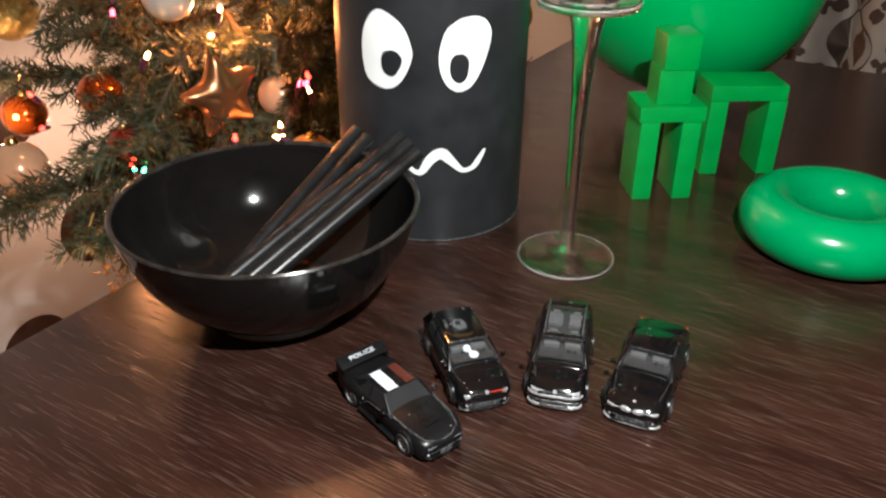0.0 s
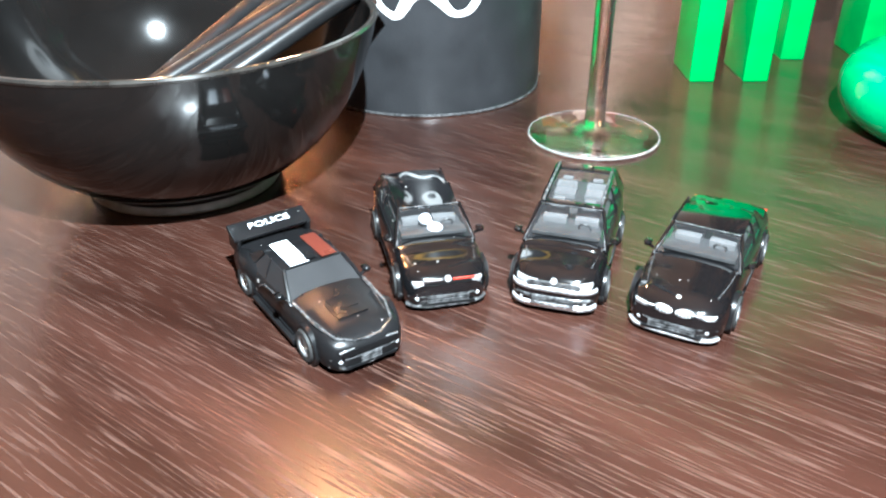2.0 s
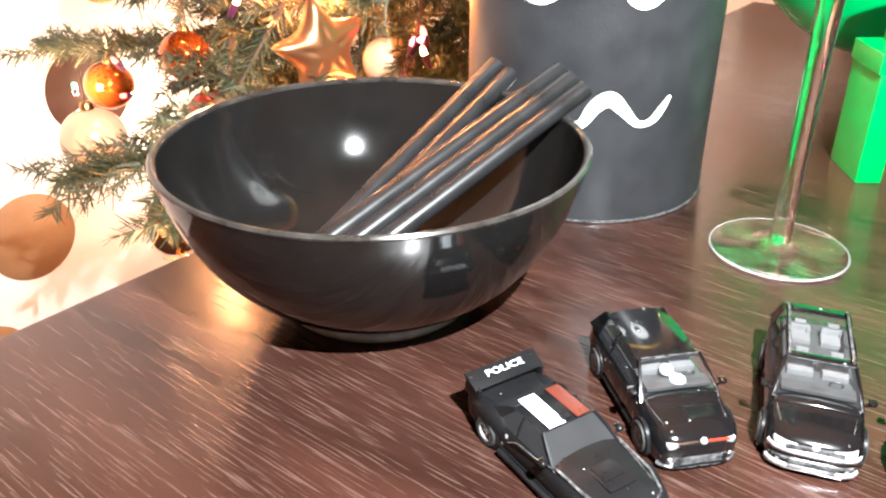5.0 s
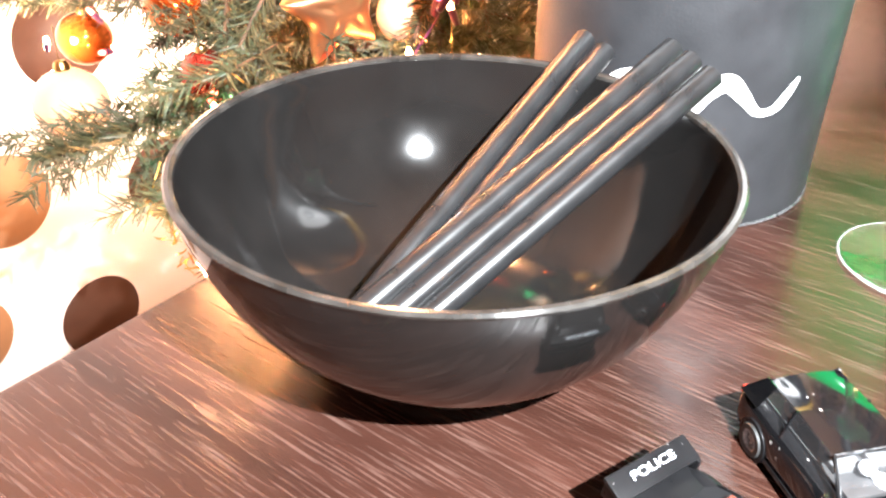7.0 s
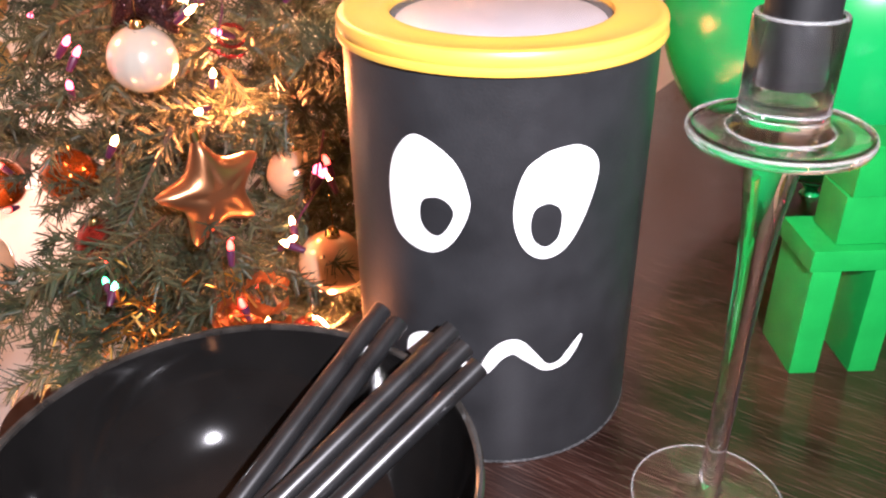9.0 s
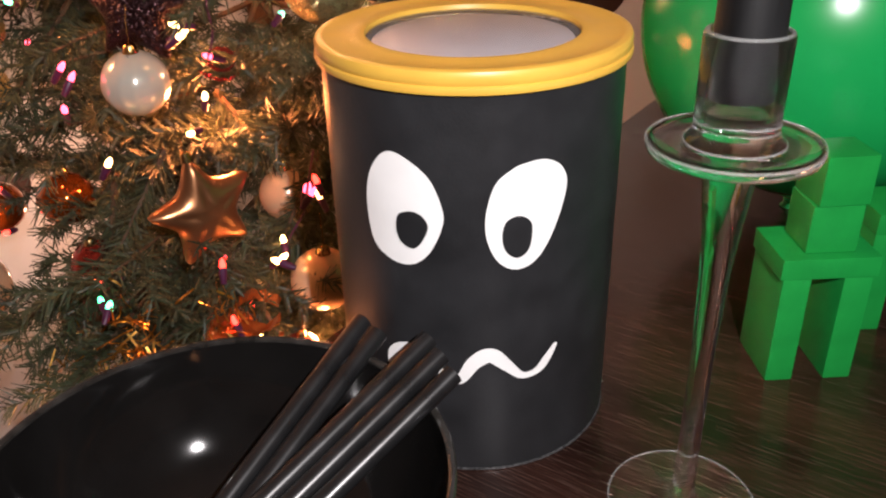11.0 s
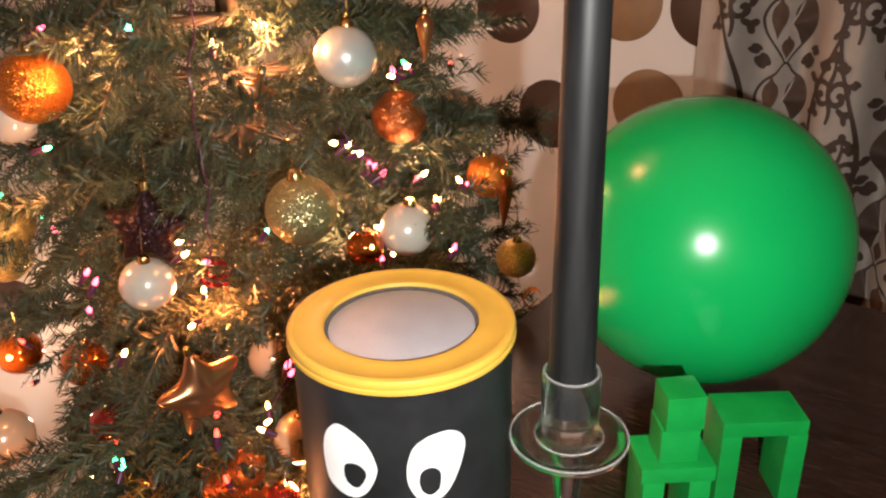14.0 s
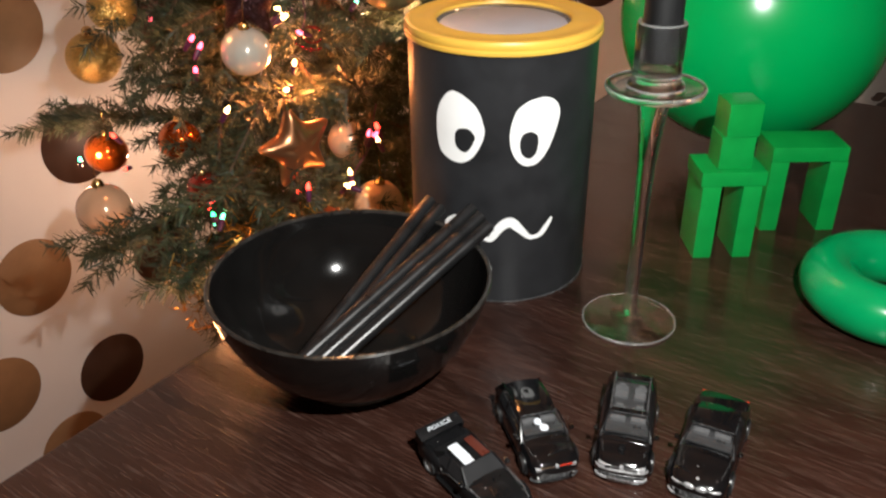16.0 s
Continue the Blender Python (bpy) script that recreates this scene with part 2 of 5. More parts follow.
BARK = material("bark", (0.09, 0.055, 0.03), rough=0.8, vary=0.4, scale=50, bump=0.6)
WIRE = material("green_wire", (0.02, 0.045, 0.02), rough=0.5)
PURPLE = material("purple_string", (0.09, 0.02, 0.06), rough=0.3, vary=0.3)
GOLD_CAP = material("gold_cap", (0.75, 0.5, 0.2), rough=0.25, metal=1)
TINSEL = material("gold_tinsel", (0.6, 0.34, 0.08), rough=0.3, metal=1, vary=0.3, scale=90)
FINISH = {
    "orange glitter": glitter("orange_glitter", (0.75, 0.22, 0.03)),
    "gold glitter": glitter("gold_glitter", (0.72, 0.47, 0.14)),
    "pale gold glitter": glitter("pale_gold_glitter", (0.5, 0.42, 0.2)),
    "copper glitter": glitter("copper_glitter", (0.5, 0.14, 0.04)),
    "brown glitter": glitter("brown_glitter", (0.045, 0.018, 0.02)),
    "pearl": material("pearl_white", (0.72, 0.66, 0.56), rough=0.2, metal=0.25, vary=0.05, scale=20, coat=0.5),
    "silver": material("silver_satin", (0.62, 0.64, 0.6), rough=0.25, metal=0.35, vary=0.05, scale=20, coat=0.4),
    "peach": material("peach_pearl", (0.75, 0.5, 0.32), rough=0.2, metal=0.2, vary=0.05, scale=20, coat=0.5),
    "orange": material("orange_mirror", (0.72, 0.16, 0.02), rough=0.1, metal=0.85, vary=0.12, scale=25, coat=0.6),
    "red": material("red_mirror", (0.5, 0.05, 0.03), rough=0.15, metal=0.7, vary=0.12, scale=25, coat=0.6),
    "copper": material("copper_satin", (0.5, 0.22, 0.10), rough=0.3, metal=0.85, vary=0.1, scale=30),
}


# ---- mesh helpers ----
def part(name, bm, mat, parent=None, label="", smooth=True, place=None):
    me = bpy.data.meshes.new(name)
    bmesh.ops.recalc_face_normals(bm, faces=bm.faces)
    bm.to_mesh(me)
    bm.free()
    me.materials.append(mat)
    if smooth:
        me.polygons.foreach_set("use_smooth", [True] * len(me.polygons))
        me.set_sharp_from_angle(angle=radians(38))
    ob = new(name, me)
    if parent:
        ob.parent = parent
    if place is not None:
        ob.matrix_basis = place
    return tagged(ob, label) if label else ob


def thing(name, place, label, category, group="", kind=""):
    ob = new(name)
    ob.empty_display_size = 0.02
    ob.matrix_world = place
    return tagged(ob, label, category, group, kind)


def solid(name, bm, mat, label, category, group="", kind="", place=None, smooth=True):
    return tagged(part(name, bm, mat, None, "", smooth, place), label, category, group, kind)


def lathe(profile, segs=64, closed=False):
    """Turns (radius, height) pairs about z."""
    bm = bmesh.new()
    rings = []
    for r, z in profile:
        if r < 1e-6:
            rings.append([bm.verts.new((0, 0, z))])
        else:
            rings.append([bm.verts.new((r * math.cos(a), r * math.sin(a), z)) for a in (2 * math.pi * i / segs for i in range(segs))])
    pairs = list(zip(rings, rings[1:])) + ([(rings[-1], rings[0])] if closed else [])
    for a, b in pairs:
        for i in range(segs):
            j = (i + 1) % segs
            f = [a[i % len(a)], a[j % len(a)], b[j % len(b)], b[i % len(b)]]
            u = list(dict.fromkeys(f))
            if len(u) > 2:
                bm.faces.new(u)
    return bm


def box(sx, sy, sz, bevel=0.0, at=(0, 0, 0), segs=2):
    """A block with rounded edges, its base's middle at at."""
    bm = bmesh.new()
    bmesh.ops.create_cube(bm, size=1)
    bmesh.ops.scale(bm, vec=(sx, sy, sz), verts=bm.verts)
    if bevel:
        bmesh.ops.bevel(bm, geom=bm.edges[:], offset=bevel, segments=segs, profile=0.7, affect="EDGES")
    bmesh.ops.translate(bm, vec=Vector(at) + Vector((0, 0, sz / 2)), verts=bm.verts)
    return bm


def ball(r, squash=1.0, u=40, v=24):
    bm = bmesh.new()
    bmesh.ops.create_uvsphere(bm, u_segments=u, v_segments=v, radius=r)
    bmesh.ops.scale(bm, vec=(1, 1, squash), verts=bm.verts)
    return bm


def tube(points, r, segs=8, r_end=None, cap=True):
    bm = bmesh.new()
    pts = [Vector(p) for p in points]
    rings = []
    for i, p in enumerate(pts):
        d = (pts[min(i + 1, len(pts) - 1)] - pts[max(i - 1, 0)]).normalized()
        q = d.to_track_quat("Z", "Y")
        k = i / max(len(pts) - 1, 1)
        rr = r if r_end is None else r + (r_end - r) * k
        rings.append([bm.verts.new(p + q @ Vector((rr * math.cos(2 * math.pi * j / segs), rr * math.sin(2 * math.pi * j / segs), 0))) for j in range(segs)])
    for a, b in zip(rings, rings[1:]):
        for j in range(segs):
            bm.faces.new((a[j], a[(j + 1) % segs], b[(j + 1) % segs], b[j]))
    if cap:
        bm.faces.new(rings[0][::-1])
        bm.faces.new(rings[-1])
    return bm


def joined(*bms):
    out = bmesh.new()
    for b in bms:
        me = bpy.data.meshes.new("tmp")
        b.to_mesh(me)
        b.free()
        out.from_mesh(me)
        bpy.data.meshes.remove(me)
    return out


def moved(bm, m):
    bmesh.ops.transform(bm, matrix=m, verts=bm.verts)
    return bm


def raw(name, verts, faces, mat, parent=None, label="", smooth=False):
    me = bpy.data.meshes.new(name)
    me.from_pydata(verts, [], faces)
    me.materials.append(mat)
    if smooth:
        me.polygons.foreach_set("use_smooth", [True] * len(me.polygons))
    ob = new(name, me)
    if parent:
        ob.parent = parent
    return tagged(ob, label) if label else ob


def smooth_loop(pts, n, closed=True):
    out, k = [], len(pts)
    spans = k if closed else k - 1
    for s in range(spans):
        p = [pts[(s + d) % k] if closed else pts[min(max(s + d, 0), k - 1)] for d in (-1, 0, 1, 2)]
        for i in range(n):
            t = i / n
            out.append(tuple(0.5 * (2 * b + (c - a) * t + (2 * a - 5 * b + 4 * c - d) * t * t + (3 * b - a - 3 * c + d) * t ** 3) for a, b, c, d in zip(*p)))
    if not closed:
        out.append(tuple(pts[-1]))
    return out


# ---- the room ----
FLOOR_Z, CEIL_Z = -0.95, 1.65
X0, X1, Y0, Y1 = -1.30, 3.2, -3.0, 1.70


def wall(name, sx, sy, at, label):
    return solid(name, box(sx, sy, CEIL_Z - FLOOR_Z, 0, at), PLASTER, label, "wall", kind="structure", smooth=False)


solid("floor", box(X1 - X0 + 0.4, Y1 - Y0 + 0.4, 0.1, 0, ((X0 + X1) / 2, (Y0 + Y1) / 2, FLOOR_Z - 0.1)), FLOOR, "brown wooden floor of a dark living room", "floor", kind="structure", smooth=False)
solid("ceiling", box(X1 - X0 + 0.4, Y1 - Y0 + 0.4, 0.1, 0, ((X0 + X1) / 2, (Y0 + Y1) / 2, CEIL_Z)), CEILING, "plain white ceiling", "ceiling", kind="structure", smooth=False)
wall_west = wall("wall_west", 0.1, Y1 - Y0, (X0 - 0.05, (Y0 + Y1) / 2, FLOOR_Z), "white wallpaper with large bronze and brown dots")
wall_north = wall("wall_north", X1 - X0 + 0.2, 0.1, ((X0 + X1) / 2, Y1 + 0.05, FLOOR_Z), "white wallpaper with large bronze and brown dots")
wall("wall_east", 0.1, Y1 - Y0, (X1 + 0.05, (Y0 + Y1) / 2, FLOOR_Z), "plain pale wall behind the camera")
wall("wall_south", X1 - X0 + 0.2, 0.1, ((X0 + X1) / 2, Y0 - 0.05, FLOOR_Z), "plain pale wall behind the camera")

DOT_R = 0.0755


def dot(mat, parent, place):
    part("dot", lathe([(0, 0.0008), (DOT_R - 0.0006, 0.0008), (DOT_R, 0.0004), (DOT_R, -0.0006)], 56), mat, parent, place=place)


for y, z, m in ((0.574, -0.414, DOT_GOLD), (0.680, -0.691, DOT_DARK), (0.455, -0.614, DOT_GOLD), (0.858, -0.485, DOT_DARK), (0.637, 0.039, DOT_GOLD), (0.725, -0.198, DOT_DARK), (0.959, 0.006, DOT_DARK), (0.561, -0.819, DOT_GOLD)):
    dot(m, wall_west, Matrix.Translation((X0 + 0.0008, y, z)) @ pose(0, 0, 0, 0, 90, 0))
for x, z, m in ((-0.839, 0.228, DOT_DARK), (-0.732, 0.008, DOT_DARK), (-0.513, 0.053, DOT_GOLD), (-0.971, -0.040, DOT_GOLD), (-0.575, 0.254, DOT_GOLD), (-0.409, 0.254, DOT_DARK)):
    dot(m, wall_north, Matrix.Translation((x, Y1 - 0.0008, z)) @ pose(0, 0, 0, 90, 0, 0))


# ---- table ----
table = thing("table", pose(0, 0, 0), "large dark wenge wooden table with a glossy top", "table")
part("tabletop", box(1.4, 1.885, 0.035, 0.004, (0.337, 0.1925, -0.035)), WENGE, table, "dark brown grained top with pale streaks")
for x in (-0.28, 0.95):
    for y in (-0.66, 1.04):
        part("leg", box(0.07, 0.07, 0.915, 0.003, (x, y, -0.95)), WENGE_DARK, table)
for y in (-0.66, 1.04):
    part("apron", box(1.16, 0.02, 0.08, 0.002, (0.335, y, -0.116)), WENGE_DARK, table)


# ---- curtain ----
CURTAIN_X = -0.40


def fold(x):
    return Y1 - 0.085 + 0.042 * math.sin((x - CURTAIN_X) * 36 + 0.8 * math.sin(x * 9) + 2.6) + 0.010 * math.sin(x * 83 + 1)


def curtain():
    c = thing("curtain", pose(0, 0, 0), "cream curtain with dark brown damask scrolls, hanging in folds", "curtain")
    xs = [CURTAIN_X + i * 0.005 for i in range(int(1.9 / 0.005))]
    zs = [-0.73 + i * 0.16 for i in range(16)]
    vs = [(x, fold(x), z) for z in zs for x in xs]
    n = len(xs)
    raw("cloth", vs, [(j * n + i, j * n + i + 1, (j + 1) * n + i + 1, (j + 1) * n + i) for j in range(len(zs) - 1) for i in range(n - 1)], CLOTH, c, smooth=True)

    def strip(path, width):
        v, f = [], []
        for i, (x, z) in enumerate(path):
            a, b = path[max(i - 1, 0)], path[min(i + 1, len(path) - 1)]
            dx, dz = b[0] - a[0], b[1] - a[1]
            ln = math.hypot(dx, dz) or 1
            w = width * (0.35 + 0.65 * math.sin(math.pi * (0.1 + 0.85 * i / (len(path) - 1))))
            for s in (-1, 1):
                px, pz = x - s * dz / ln * w, z + s * dx / ln * w
                v.append((px, fold(px) - 0.002, pz))
        for i in range(len(path) - 1):
            f.append((2 * i, 2 * i + 1, 2 * i + 3, 2 * i + 2))
        return v, f

    def blob(cx, cz, rx, rz, lobes, turn, deep=0.28, lift=0.0022):
        v, f = [(cx, fold(cx) - lift, cz)], []
        k = 40
        for i in range(k):
            a = 2 * math.pi * i / k
            r = 1 - deep + deep * math.cos(lobes * a)
            px = cx + (rx * r * math.cos(a) * math.cos(turn) - rz * r * math.sin(a) * math.sin(turn))
            pz = cz + (rx * r * math.cos(a) * math.sin(turn) + rz * r * math.sin(a) * math.cos(turn))
            v.append((px, fold(px) - lift, pz))
        f += [(0, 1 + i, 1 + (i + 1) % k) for i in range(k)]
        return v, f

    def ogee(cx, cz, w, h, lift):
        """A pointed medallion, narrow at the foot."""
        v, f = [(cx, fold(cx) - lift, cz)], []
        half = [(0, 1), (0.30, 0.72), (0.72, 0.52), (0.95, 0.18), (0.80, -0.20), (0.42, -0.55), (0.16, -0.80), (0, -1)]
        loop = smooth_loop(half + [(-x, z) for x, z in half[-2:0:-1]], 4)
        for x, z in loop:
            v.append((cx + x * w, fold(cx + x * w) - lift, cz + z * h))
        n_ = len(loop)
        f += [(0, 1 + i, 1 + (i + 1) % n_) for i in range(n_)]
        return v, f

    dark, pale, light = ([], []), ([], []), ([], [])

    def put(dst, vf):
        o = len(dst[0])
        dst[0].extend(vf[0])
        dst[1].extend(tuple(q + o for q in face) for face in vf[1])

    def curl(cx, cz, side, r0, turn, flip=1):
        path = []
        for i in range(26):
            u = i / 25
            a, r = u * turn, r0 * (1 - 0.72 * u)
            path.append((cx + side * (r0 - r * math.cos(a)), cz + flip * r * math.sin(a) * 1.15))
        put(dark, strip(path, 0.0052))
        put(dark, blob(path[-1][0], path[-1][1], r0 * 0.34, r0 * 0.36, 1, 0, 0.05))

    for col in range(10):
        bx0 = CURTAIN_X + 0.15 + col * 0.20
        for k in range(18):
            cz = -0.70 + k * 0.135 + (col % 2) * 0.06
            put(dark, ogee(bx0, cz, 0.044, 0.072, 0.0018))
            put(light, ogee(bx0, cz, 0.039, 0.066, 0.0026))
            put(pale, ogee(bx0 - 0.0165, cz + 0.010, 0.0130, 0.036, 0.0034))
            put(pale, ogee(bx0 + 0.0165, cz + 0.010, 0.0130, 0.036, 0.0034))
            put(pale, ogee(bx0, cz - 0.040, 0.009, 0.020, 0.0034))
            for sgn in (-1, 1):
                put(dark, blob(bx0 + sgn * 0.034, cz - 0.062, 0.011, 0.026, 2, -sgn * 0.6))
                put(dark, blob(bx0 + sgn * 0.046, cz - 0.040, 0.008, 0.018, 2, -sgn * 0.9))
        for sgn in (-1, 1):
            vine = [(bx0 + sgn * (0.082 + 0.026 * math.sin(k * 0.27 + col)), -0.72 + k * 0.02) for k in range(114)]
            put(dark, strip(vine[:57], 0.0042))
            put(dark, strip(vine[56:], 0.0042))
        for k in range(17):
            cx, cz = bx0 + 0.088 - 0.17 * (k % 2), -0.66 + k * 0.135
            for side in (-1, 1):
                curl(cx, cz, side, 0.017, 5.0)
                curl(cx, cz - 0.010, side, 0.013, 4.4, -1)
                put(dark, blob(cx + side * 0.015, cz + 0.040, 0.010, 0.019, 2, -side * 0.7))
                put(dark, blob(cx + side * 0.026, cz - 0.038, 0.012, 0.018, 3, side * 0.5))
                put(dark, blob(cx + side * 0.036, cz + 0.014, 0.008, 0.014, 2, side * 0.8))
            put(dark, blob(cx, cz + 0.055, 0.013, 0.017, 3, 1.57))
            put(dark, strip([(cx + 0.003 * math.sin(i), cz - 0.055 + 0.012 * i) for i in range(10)], 0.0040))
    raw("print", dark[0], dark[1], CLOTH_PRINT, c, "dark brown scrolls and leaves")["kind"] = "stuff"
    raw("print", light[0], light[1], CLOTH, c, "cream outlines of the medallions")["kind"] = "stuff"
    raw("print", pale[0], pale[1], CLOTH_MID, c, "brown medallions")["kind"] = "stuff"


curtain()


# ---- the tin with a paper face ----
TIN, TIN_R = (-0.249, 0.504), 0.0772


def on_tin(deg, z, lift):
    a = radians(deg)
    return ((TIN_R + lift) * math.cos(a), (TIN_R + lift) * math.sin(a), z)


def paper_patch(name, outline, lift, mat, parent, label):
    """A flat cut-out glued round the tin: outline in degrees and heights."""
    pts = smooth_loop(outline, 8)
    ca, cz = sum(p[0] for p in pts) / len(pts), sum(p[1] for p in pts) / len(pts)
    n, v, f = len(pts), [on_tin(ca, cz, lift)], []
    for ring in range(1, 7):
        k = ring / 6
        v += [on_tin(ca + (a - ca) * k, cz + (z - cz) * k, lift) for a, z in pts]
    f += [(0, 1 + i, 1 + (i + 1) % n) for i in range(n)]
    for ring in range(5):
        o = 1 + ring * n
        f += [(o + i, o + n + i, o + n + (i + 1) % n, o + (i + 1) % n) for i in range(n)]
    o = len(v)
    v += [on_tin(a, z, 0.00005) for a, z in pts]
    f += [(o - n + i, o + i, o + (i + 1) % n, o - n + (i + 1) % n) for i in range(n)]
    return raw(name, v, f, mat, parent, label)


def tin():
    t = thing("tin", pose(*TIN, 0), "tall black paper-wrapped tin with cut-out eyes and wavy mouth", "tin")
    part("body", lathe([(0, 0.0004), (0.0755, 0.0004), (0.0768, 0.0015), (TIN_R, 0.004), (TIN_R, 0.06), (TIN_R, 0.12), (TIN_R, 0.212), (0.0745, 0.2125), (0.0745, 0.02), (0, 0.018)], 96), BLACK_PAPER, t, "black paper wrap, a little scuffed")
    part("base_edge", lathe([(0.0766, 0.0003), (TIN_R + 0.0004, 0.0004), (TIN_R + 0.0006, 0.0013), (TIN_R + 0.0003, 0.0020), (0.0766, 0.0018)], 96, closed=True), CAR_EDGE, t, "worn pale lower edge of the paper wrap")
    part("lining", lathe([(0.0742, 0.212), (0.0742, 0.021), (0, 0.0195)], 64), TIN_METAL, t, "silver inside")
    lid = part("lid", lathe([(0.0778, 0.2128), (0.0797, 0.2130), (0.0803, 0.2144), (0.0800, 0.2162), (0.0790, 0.2168), (0.0796, 0.2176), (0.0798, 0.2212), (0.0790, 0.2230), (0.0768, 0.2238),
                             (0.0745, 0.2233), (0.073, 0.2227), (0.060, 0.2229), (0.0565, 0.2234), (0.0545, 0.2229), (0.0540, 0.2208), (0.0545, 0.2198), (0.0778, 0.2198)], 96, closed=True), YELLOW, t, "yellow plastic snap-on lid")
    part("window", lathe([(0, 0.2206), (0.0538, 0.2206), (0.0538, 0.2202), (0, 0.2202)], 64), LID_WINDOW, lid, "clear round window")
    part("seal", lathe([(0, 0.2186), (0.0506, 0.2186), (0.0514, 0.2180), (0.0514, 0.2170), (0, 0.2170)], 64), FOIL_SEAL, t, "silver foil under the clear window")
    eye = paper_patch("eye", [(-87.2, 0.1837), (-95.8, 0.1737), (-99.3, 0.1569), (-97.5, 0.1360), (-91, 0.1278), (-81.9, 0.1262), (-74.5, 0.1328), (-69.2, 0.1468), (-68.6, 0.1580), (-74.2, 0.1745)], 0.0005, WHITE_PAPER, t, "white egg-shaped paper eye")
    paper_patch("pupil", [(-80, 0.1552), (-85, 0.1525), (-86, 0.1440), (-84, 0.1380), (-79.8, 0.1358), (-76.5, 0.1395), (-73.8, 0.1480), (-76, 0.1535)], 0.001, BLACK_PAPER, eye, "black paper pupil")
    eye = paper_patch("eye", [(-40.4, 0.1795), (-45, 0.1770), (-50.4, 0.1705), (-53.6, 0.1560), (-53.2, 0.1420), (-49, 0.1300), (-42.2, 0.1254), (-34.5, 0.1300), (-28.1, 0.1445), (-23.8, 0.1640), (-26, 0.1745), (-32.5, 0.1800)], 0.0005, WHITE_PAPER, t, "white egg-shaped paper eye")
    paper_patch("pupil", [(-42, 0.1538), (-46.5, 0.1515), (-48, 0.1440), (-46.6, 0.1360), (-42.5, 0.1320), (-38.5, 0.1355), (-37.2, 0.1440), (-38, 0.1505)], 0.001, BLACK_PAPER, eye, "black paper pupil")
    mid = smooth_loop([(-93.2, 0.0625), (-89.5, 0.0715), (-82.7, 0.0760), (-76, 0.0735), (-69.5, 0.0640), (-63.8, 0.0615), (-58.1, 0.0725), (-52.0, 0.0768), (-46, 0.0700), (-39.9, 0.0622), (-33.5, 0.0630), (-29.1, 0.0695), (-25.4, 0.0768)], 8, False)
    v, f = [], []
    n = len(mid)
    for i, (a, z) in enumerate(mid):
        p, q = mid[max(i - 1, 0)], mid[min(i + 1, n - 1)]
        dx, dz = (q[0] - p[0]) * math.pi / 180 * TIN_R, q[1] - p[1]
        ln = math.hypot(dx, dz)
        k = i / (n - 1)
        w = 0.0042 * (0.75 + 0.3 * math.sin(k * 14)) * min(1, 0.45 + 9 * k, 0.2 + 6 * (1 - k))
        for s in (-1, 1):
            v.append(on_tin(a - s * dz / ln * w / TIN_R * 180 / math.pi, z + s * dx / ln * w, 0.0005))
    f = [(2 * i, 2 * i + 1, 2 * i + 3, 2 * i + 2) for i in range(n - 1)]
    raw("mouth", v, f, WHITE_PAPER, t, "wavy white paper mouth")
    part("rivet", ball(0.0012, 1, 12, 8), CHROME, t, "tiny bright bead on the rim of the tin", place=Matrix.Translation(on_tin(28, 0.006, 0.0006)))


tin()


# ---- bowl and straws ----
BOWL = (-0.2510, 0.3030)


def bowl():
    b = thing("bowl", pose(*BOWL, 0), "wide black glazed ceramic bowl with a thin dark grey rim", "bowl")
    out = [(0.0460, 0.004), (0.0490, 0.0070), (0.060, 0.0135), (0.0725, 0.0240), (0.0835, 0.0375), (0.0920, 0.053), (0.0980, 0.0690), (0.1010, 0.0810)]
    inn = [(0.0980, 0.0810), (0.0950, 0.069), (0.089, 0.054), (0.0800, 0.0390), (0.068, 0.0265), (0.050, 0.0165), (0.030, 0.0115), (0, 0.0095)]
    part("shell", lathe([(0, 0.004)] + smooth_loop(out, 4, False) + smooth_loop(inn, 4, False), 128), GLAZE, b)
    # rim of the same black ware; the paler colour imitates glints
    part("rim", lathe([(0.1012, 0.0809), (0.1017, 0.0821), (0.1009, 0.0831), (0.0994, 0.0832), (0.0982, 0.0823), (0.0980, 0.0809)], 128, closed=True), RIM_GLINT, b, "thin rim, its glints put into a paler colour")
    part("foot_ring", lathe([(0.0470, 0.0046), (0.0480, 0.0022), (0.0475, 0.0003), (0.0445, 0.0003), (0.0440, 0.0046)], 96, closed=True), FOOT_BARE, b, "bare pale foot ring")


bowl()

def straw(top, low):
    top, low = Vector(top), Vector(low)
    d = top - low
    r = 0.0049
    bm = lathe([(r - 0.0006, 0), (r, 0), (r, d.length), (r - 0.0006, d.length)], 24, closed=True)
    solid("straw", bm, STRAW, "thick glossy black drinking straw leaning in the bowl", "straw", "straws in the bowl",
          place=Matrix.Translation(low) @ d.to_track_quat("Z", "Y").to_matrix().to_4x4())


for top, low in (((-0.1960, 0.4020, 0.0935), (-0.2385, 0.2545, 0.0300)), ((-0.2075, 0.4085, 0.0955), (-0.2455, 0.2515, 0.0345)), ((-0.2190, 0.4150, 0.0965), (-0.2525, 0.2500, 0.0385)),
                 ((-0.2505, 0.4155, 0.0885), (-0.2520, 0.2475, 0.0250)), ((-0.2615, 0.4170, 0.0915), (-0.2600, 0.2455, 0.0270))):
    straw(top, low)


# ---- glass candlestick and candle ----
STICK = (-0.106, 0.476)


